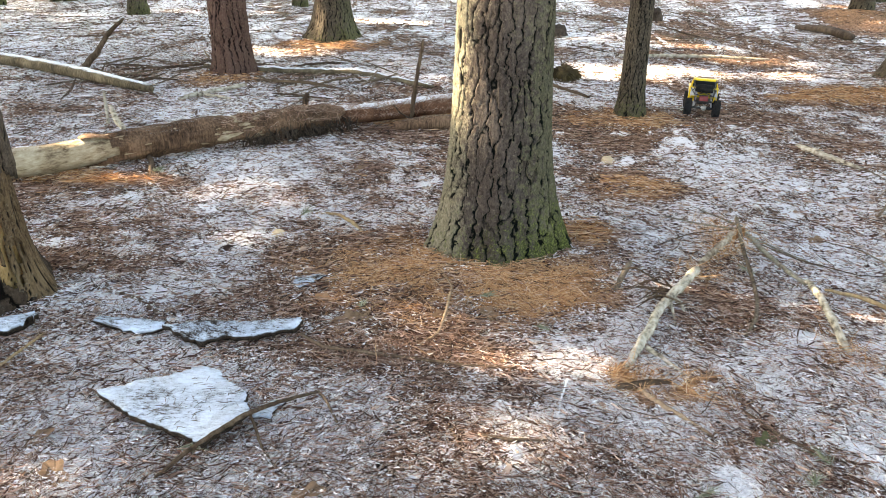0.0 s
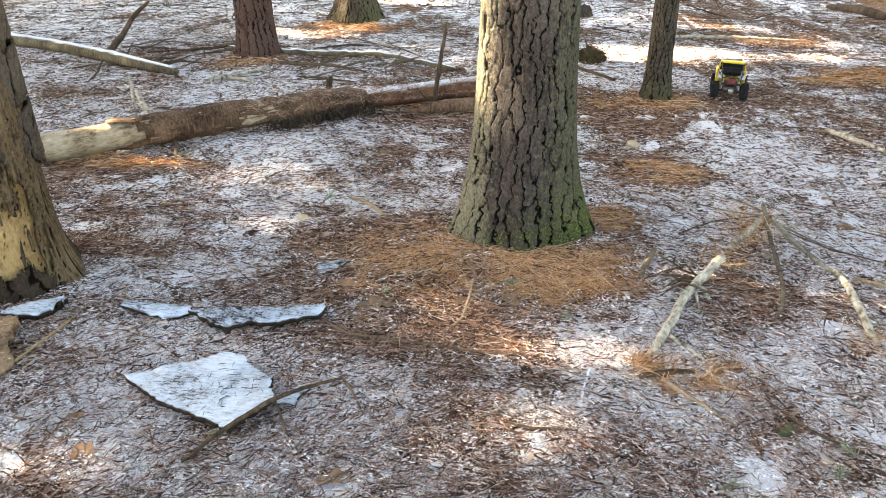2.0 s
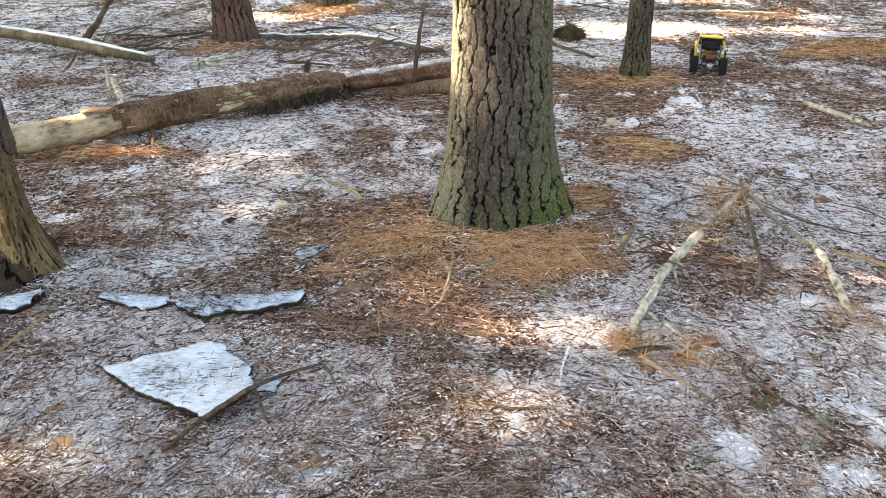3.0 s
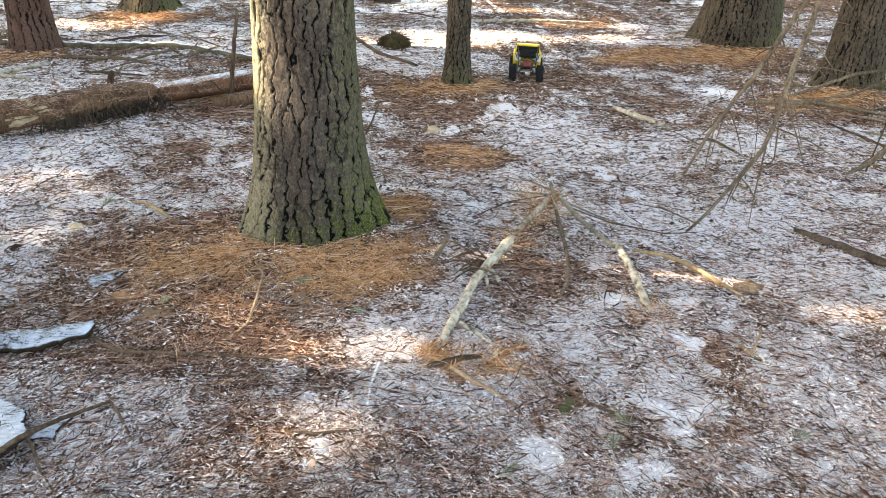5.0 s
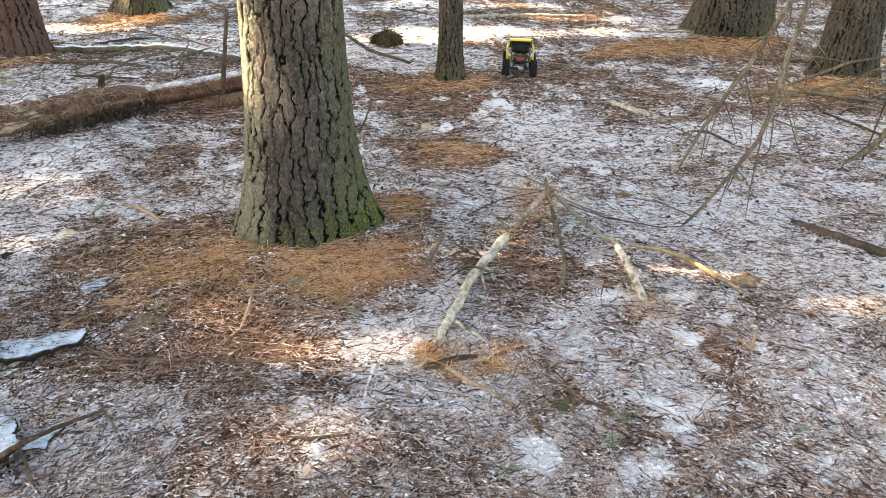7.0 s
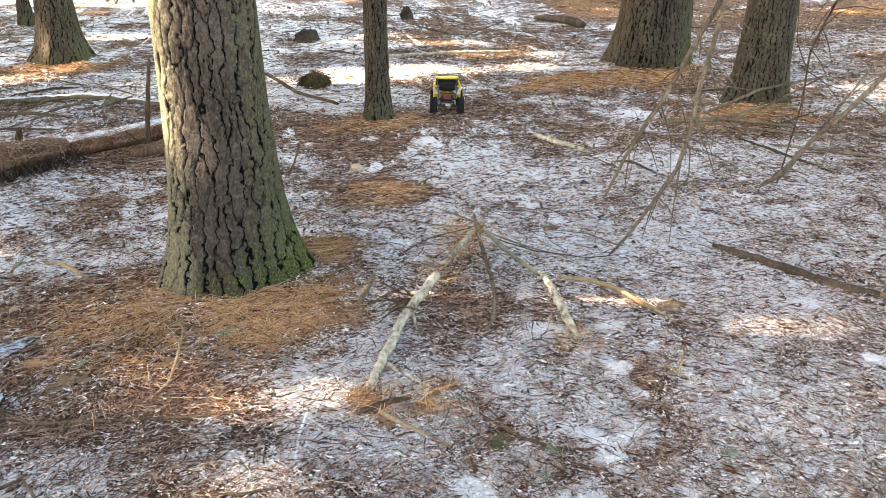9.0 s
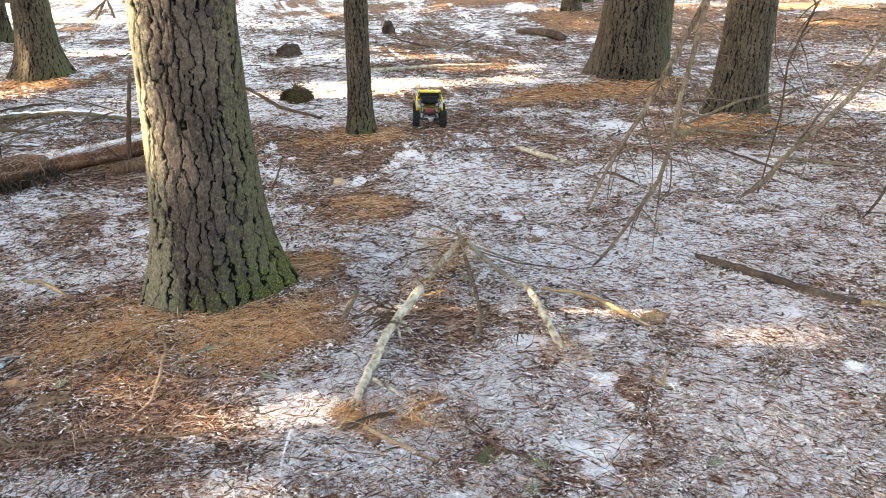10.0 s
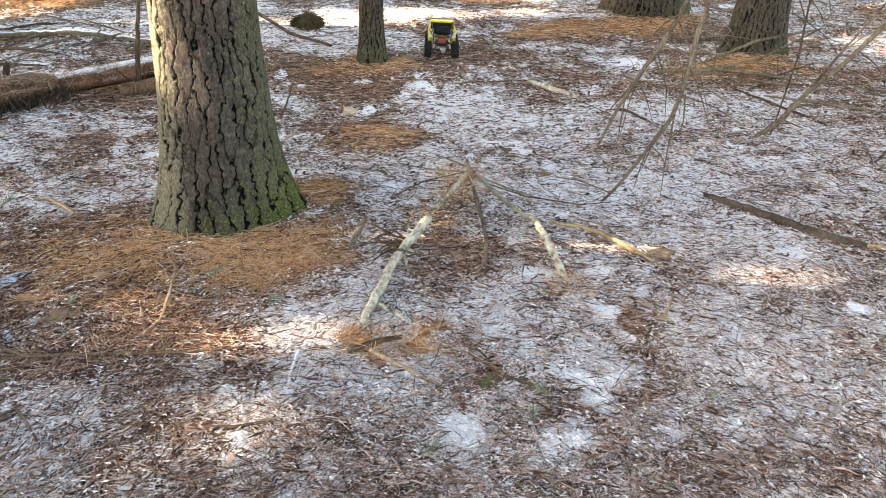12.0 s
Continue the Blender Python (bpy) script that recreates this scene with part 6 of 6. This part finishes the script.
tagged(new("fine_twigs", twig_field(2200, 8)), "fine brown fallen twigs on the litter", "twigs", kind="stuff")

# needles caught along the fallen log
RL = np.random.RandomState(12)
n = 1500
q = RL.uniform(0, 1, n) ** 0.7
q = np.where(vnoise(q * 9, q, 0.5, 5) > 0.33, q, RL.uniform(0.35, 1, n))
stops = np.linspace(0, 1, 7)
C = np.stack([np.interp(q, stops, (-1.82, -1.40, -1.19, -0.96, -0.62, -0.30, 0.1)), np.interp(q, stops, (4.235, 4.507, 4.71, 4.975, 5.36, 5.525, 5.64))], 1)
side = RL.normal(-0.75, 0.28, n).clip(-1, 1)
C = C + np.array((-0.66, 0.75)) * (side * 0.082)[:, None]
top = np.interp(q, stops, (0.10, 0.115, 0.125, 0.13, 0.075, 0.072, 0.07)) + 0.080 * np.sqrt(np.clip(1 - side * side, 0, 1)) * np.where(side < -0.93, -0.4, 1.0)
v, f = blades(C, RL.uniform(0, math.pi, n), RL.uniform(0.03, 0.075, n), RL.uniform(0.0013, 0.0022, n), top + 0.002, RL.normal(0.0, 0.012, n), RL)
tagged(new("log_needles", mesh_of("log_needles", v, f, M_REDNEEDLE)), "dry needles caught on the fallen log", "needles", kind="stuff")


# needles heaped on the crooked branches
n = 650
spot = RL.randint(0, 7, n)
P = np.array(((0.97, 2.86, 0.07), (1.12, 3.09, 0.08), (0.57, 2.12, 0.03), (1.31, 2.33, 0.03), (1.22, 3.15, 0.09), (0.75, 2.06, 0.03), (1.16, 3.35, 0.07)))
C = P[spot, :2] + RL.normal(0, 0.055, (n, 2))
v, f = blades(C, RL.uniform(0, math.pi, n), RL.uniform(0.04, 0.11, n), RL.uniform(0.0014, 0.0024, n), 0.005 + P[spot, 2] * RL.uniform(0, 1, n), RL.normal(0, 0.02, n), RL)
tagged(new("branch_needles", mesh_of("branch_needles", v, f, M_NEEDLE)), "dry needles heaped on the crooked branches", "needles", kind="stuff")


# ---------------- sprigs and leaves ----------------
def sprig(label, x, y, turn, size, count, material, seed):
    o = ground(x, y, 0.01)
    t = thing("pine_sprig", label, "sprig", "fallen sprigs", at=o)
    rng = random.Random(seed)
    stem = [(0, 0, 0), (size * 0.5 * math.cos(turn), size * 0.5 * math.sin(turn), 0.006), (size * math.cos(turn), size * math.sin(turn), 0.004)]
    part("stem", tubes("stem", [(stem, (0.0025, 0.002, 0.0015), 5, seed)], M_TWIG), None, t)
    rods = []
    for _ in range(count):
        q, a = rng.uniform(0.3, 1.0), turn + rng.gauss(0, 0.55)
        b = Vector((size * q * math.cos(turn), size * q * math.sin(turn), 0.004))
        e = b + Vector((math.cos(a), math.sin(a), rng.uniform(-0.05, 0.35))) * rng.uniform(0.5, 0.9) * size
        rods.append(((tuple(b), tuple((b + e) / 2 + Vector((0, 0, 0.004))), tuple(e)), (0.0011, 0.0010, 0.0005), 4, rng.randint(0, 99)))
    tagged(part("needles", tubes("needles", rods, material), None, t), kind="stuff")
    return t


for k, (x, y, a, z, lab) in enumerate(((0.09, 2.63, 0.2, 0.075, "pale green"), (-0.70, 3.44, 1.2, 0.10, "dull green"), (-0.70, 1.72, 0.1, 0.09, "frosted green"), (0.37, 2.40, 2.6, 0.06, "yellow-green"), (-0.30, 2.50, 1.4, 0.06, "frosted green"), (1.02, 1.72, 2.0, 0.08, "dull green"),
                                       (1.40, 1.62, 0.3, 0.07, "dull green"), (1.22, 2.90, 2.2, 0.08, "dull green"), (0.92, 1.63, 1.0, 0.07, "frosted green"), (0.60, 1.58, 0.4, 0.08, "dull green"), (-1.62, 4.05, 0.9, 0.10, "dull green"), (1.30, 12.6, 0.5, 0.5, "dark green"), (3.7, 12.1, 2.0, 0.5, "dark green"), (1.1, 11.2, 1.2, 0.4, "dark green"))):
    sprig(lab + " fallen pine sprig lying on litter", x, y, a, z * 0.75, 26, M_SPRIG, k)


def oak_leaf(label, x, y, turn, size, material, seed):
    """A curled, lobed dead leaf with some thickness."""
    bm = bmesh.new()
    rng = random.Random(seed)
    rim = []
    for k in range(40):
        a = 2 * math.pi * k / 40
        r = (0.55 + 0.16 * math.cos(5.0 * a) * math.sin(a) ** 2 + 0.12 * abs(math.cos(a))) * size
        u, w = r * math.cos(a) * 1.25, r * math.sin(a) * 0.75
        rim.append(bm.verts.new((u, w, 0.25 * size * (w / size) ** 2 * 3 + rng.uniform(0, 0.06) * size)))
    c = bm.verts.new((0, 0, 0))
    for k in range(40):
        bm.faces.new((rim[k], rim[(k + 1) % 40], c))
    bmesh.ops.solidify(bm, geom=bm.faces[:], thickness=0.0008)
    me = bpy.data.meshes.new("dead_leaf")
    bm.to_mesh(me)
    bm.free()
    me.materials.append(material)
    ob = new("dead_leaf", me)
    ob.location, ob.rotation_euler = ground(x, y, 0.014), (rng.uniform(-0.25, 0.25), rng.uniform(-0.25, 0.25), turn)
    return tagged(ob, label, "leaf", "dead leaves")


M_TAN = plain("tan_leaf", (0.36, 0.24, 0.16), 0.7, vary=0.3, scale=90)
M_OAK = plain("olive_leaf", (0.12, 0.13, 0.045), 0.6, vary=0.5, scale=70)
oak_leaf("dull green oak leaf on frosted litter", 0.88, 1.83, 0.6, 0.055, M_OAK, 1)
for k, (x, y, a, z) in enumerate(((-0.33, 2.43, 0.5, 0.06), (-0.28, 2.46, 1.9, 0.05), (-0.44, 2.60, 2.5, 0.05), (-0.02, 2.50, 0.9, 0.04), (0.15, 2.52, 2.2, 0.05), (-1.05, 1.75, 1.0, 0.05), (-0.95, 1.62, 2.4, 0.06), (-0.3, 1.55, 0.3, 0.05), (0.55, 3.75, 1.3, 0.05), (1.6, 3.3, 0.2, 0.05), (2.2, 3.4, 2.0, 0.05), (-0.5, 4.2, 1.1, 0.06), (1.95, 4.75, 0.7, 0.07))):
    oak_leaf("pale tan curled dead leaf in needles", x, y, a, z, M_TAN, k + 5)
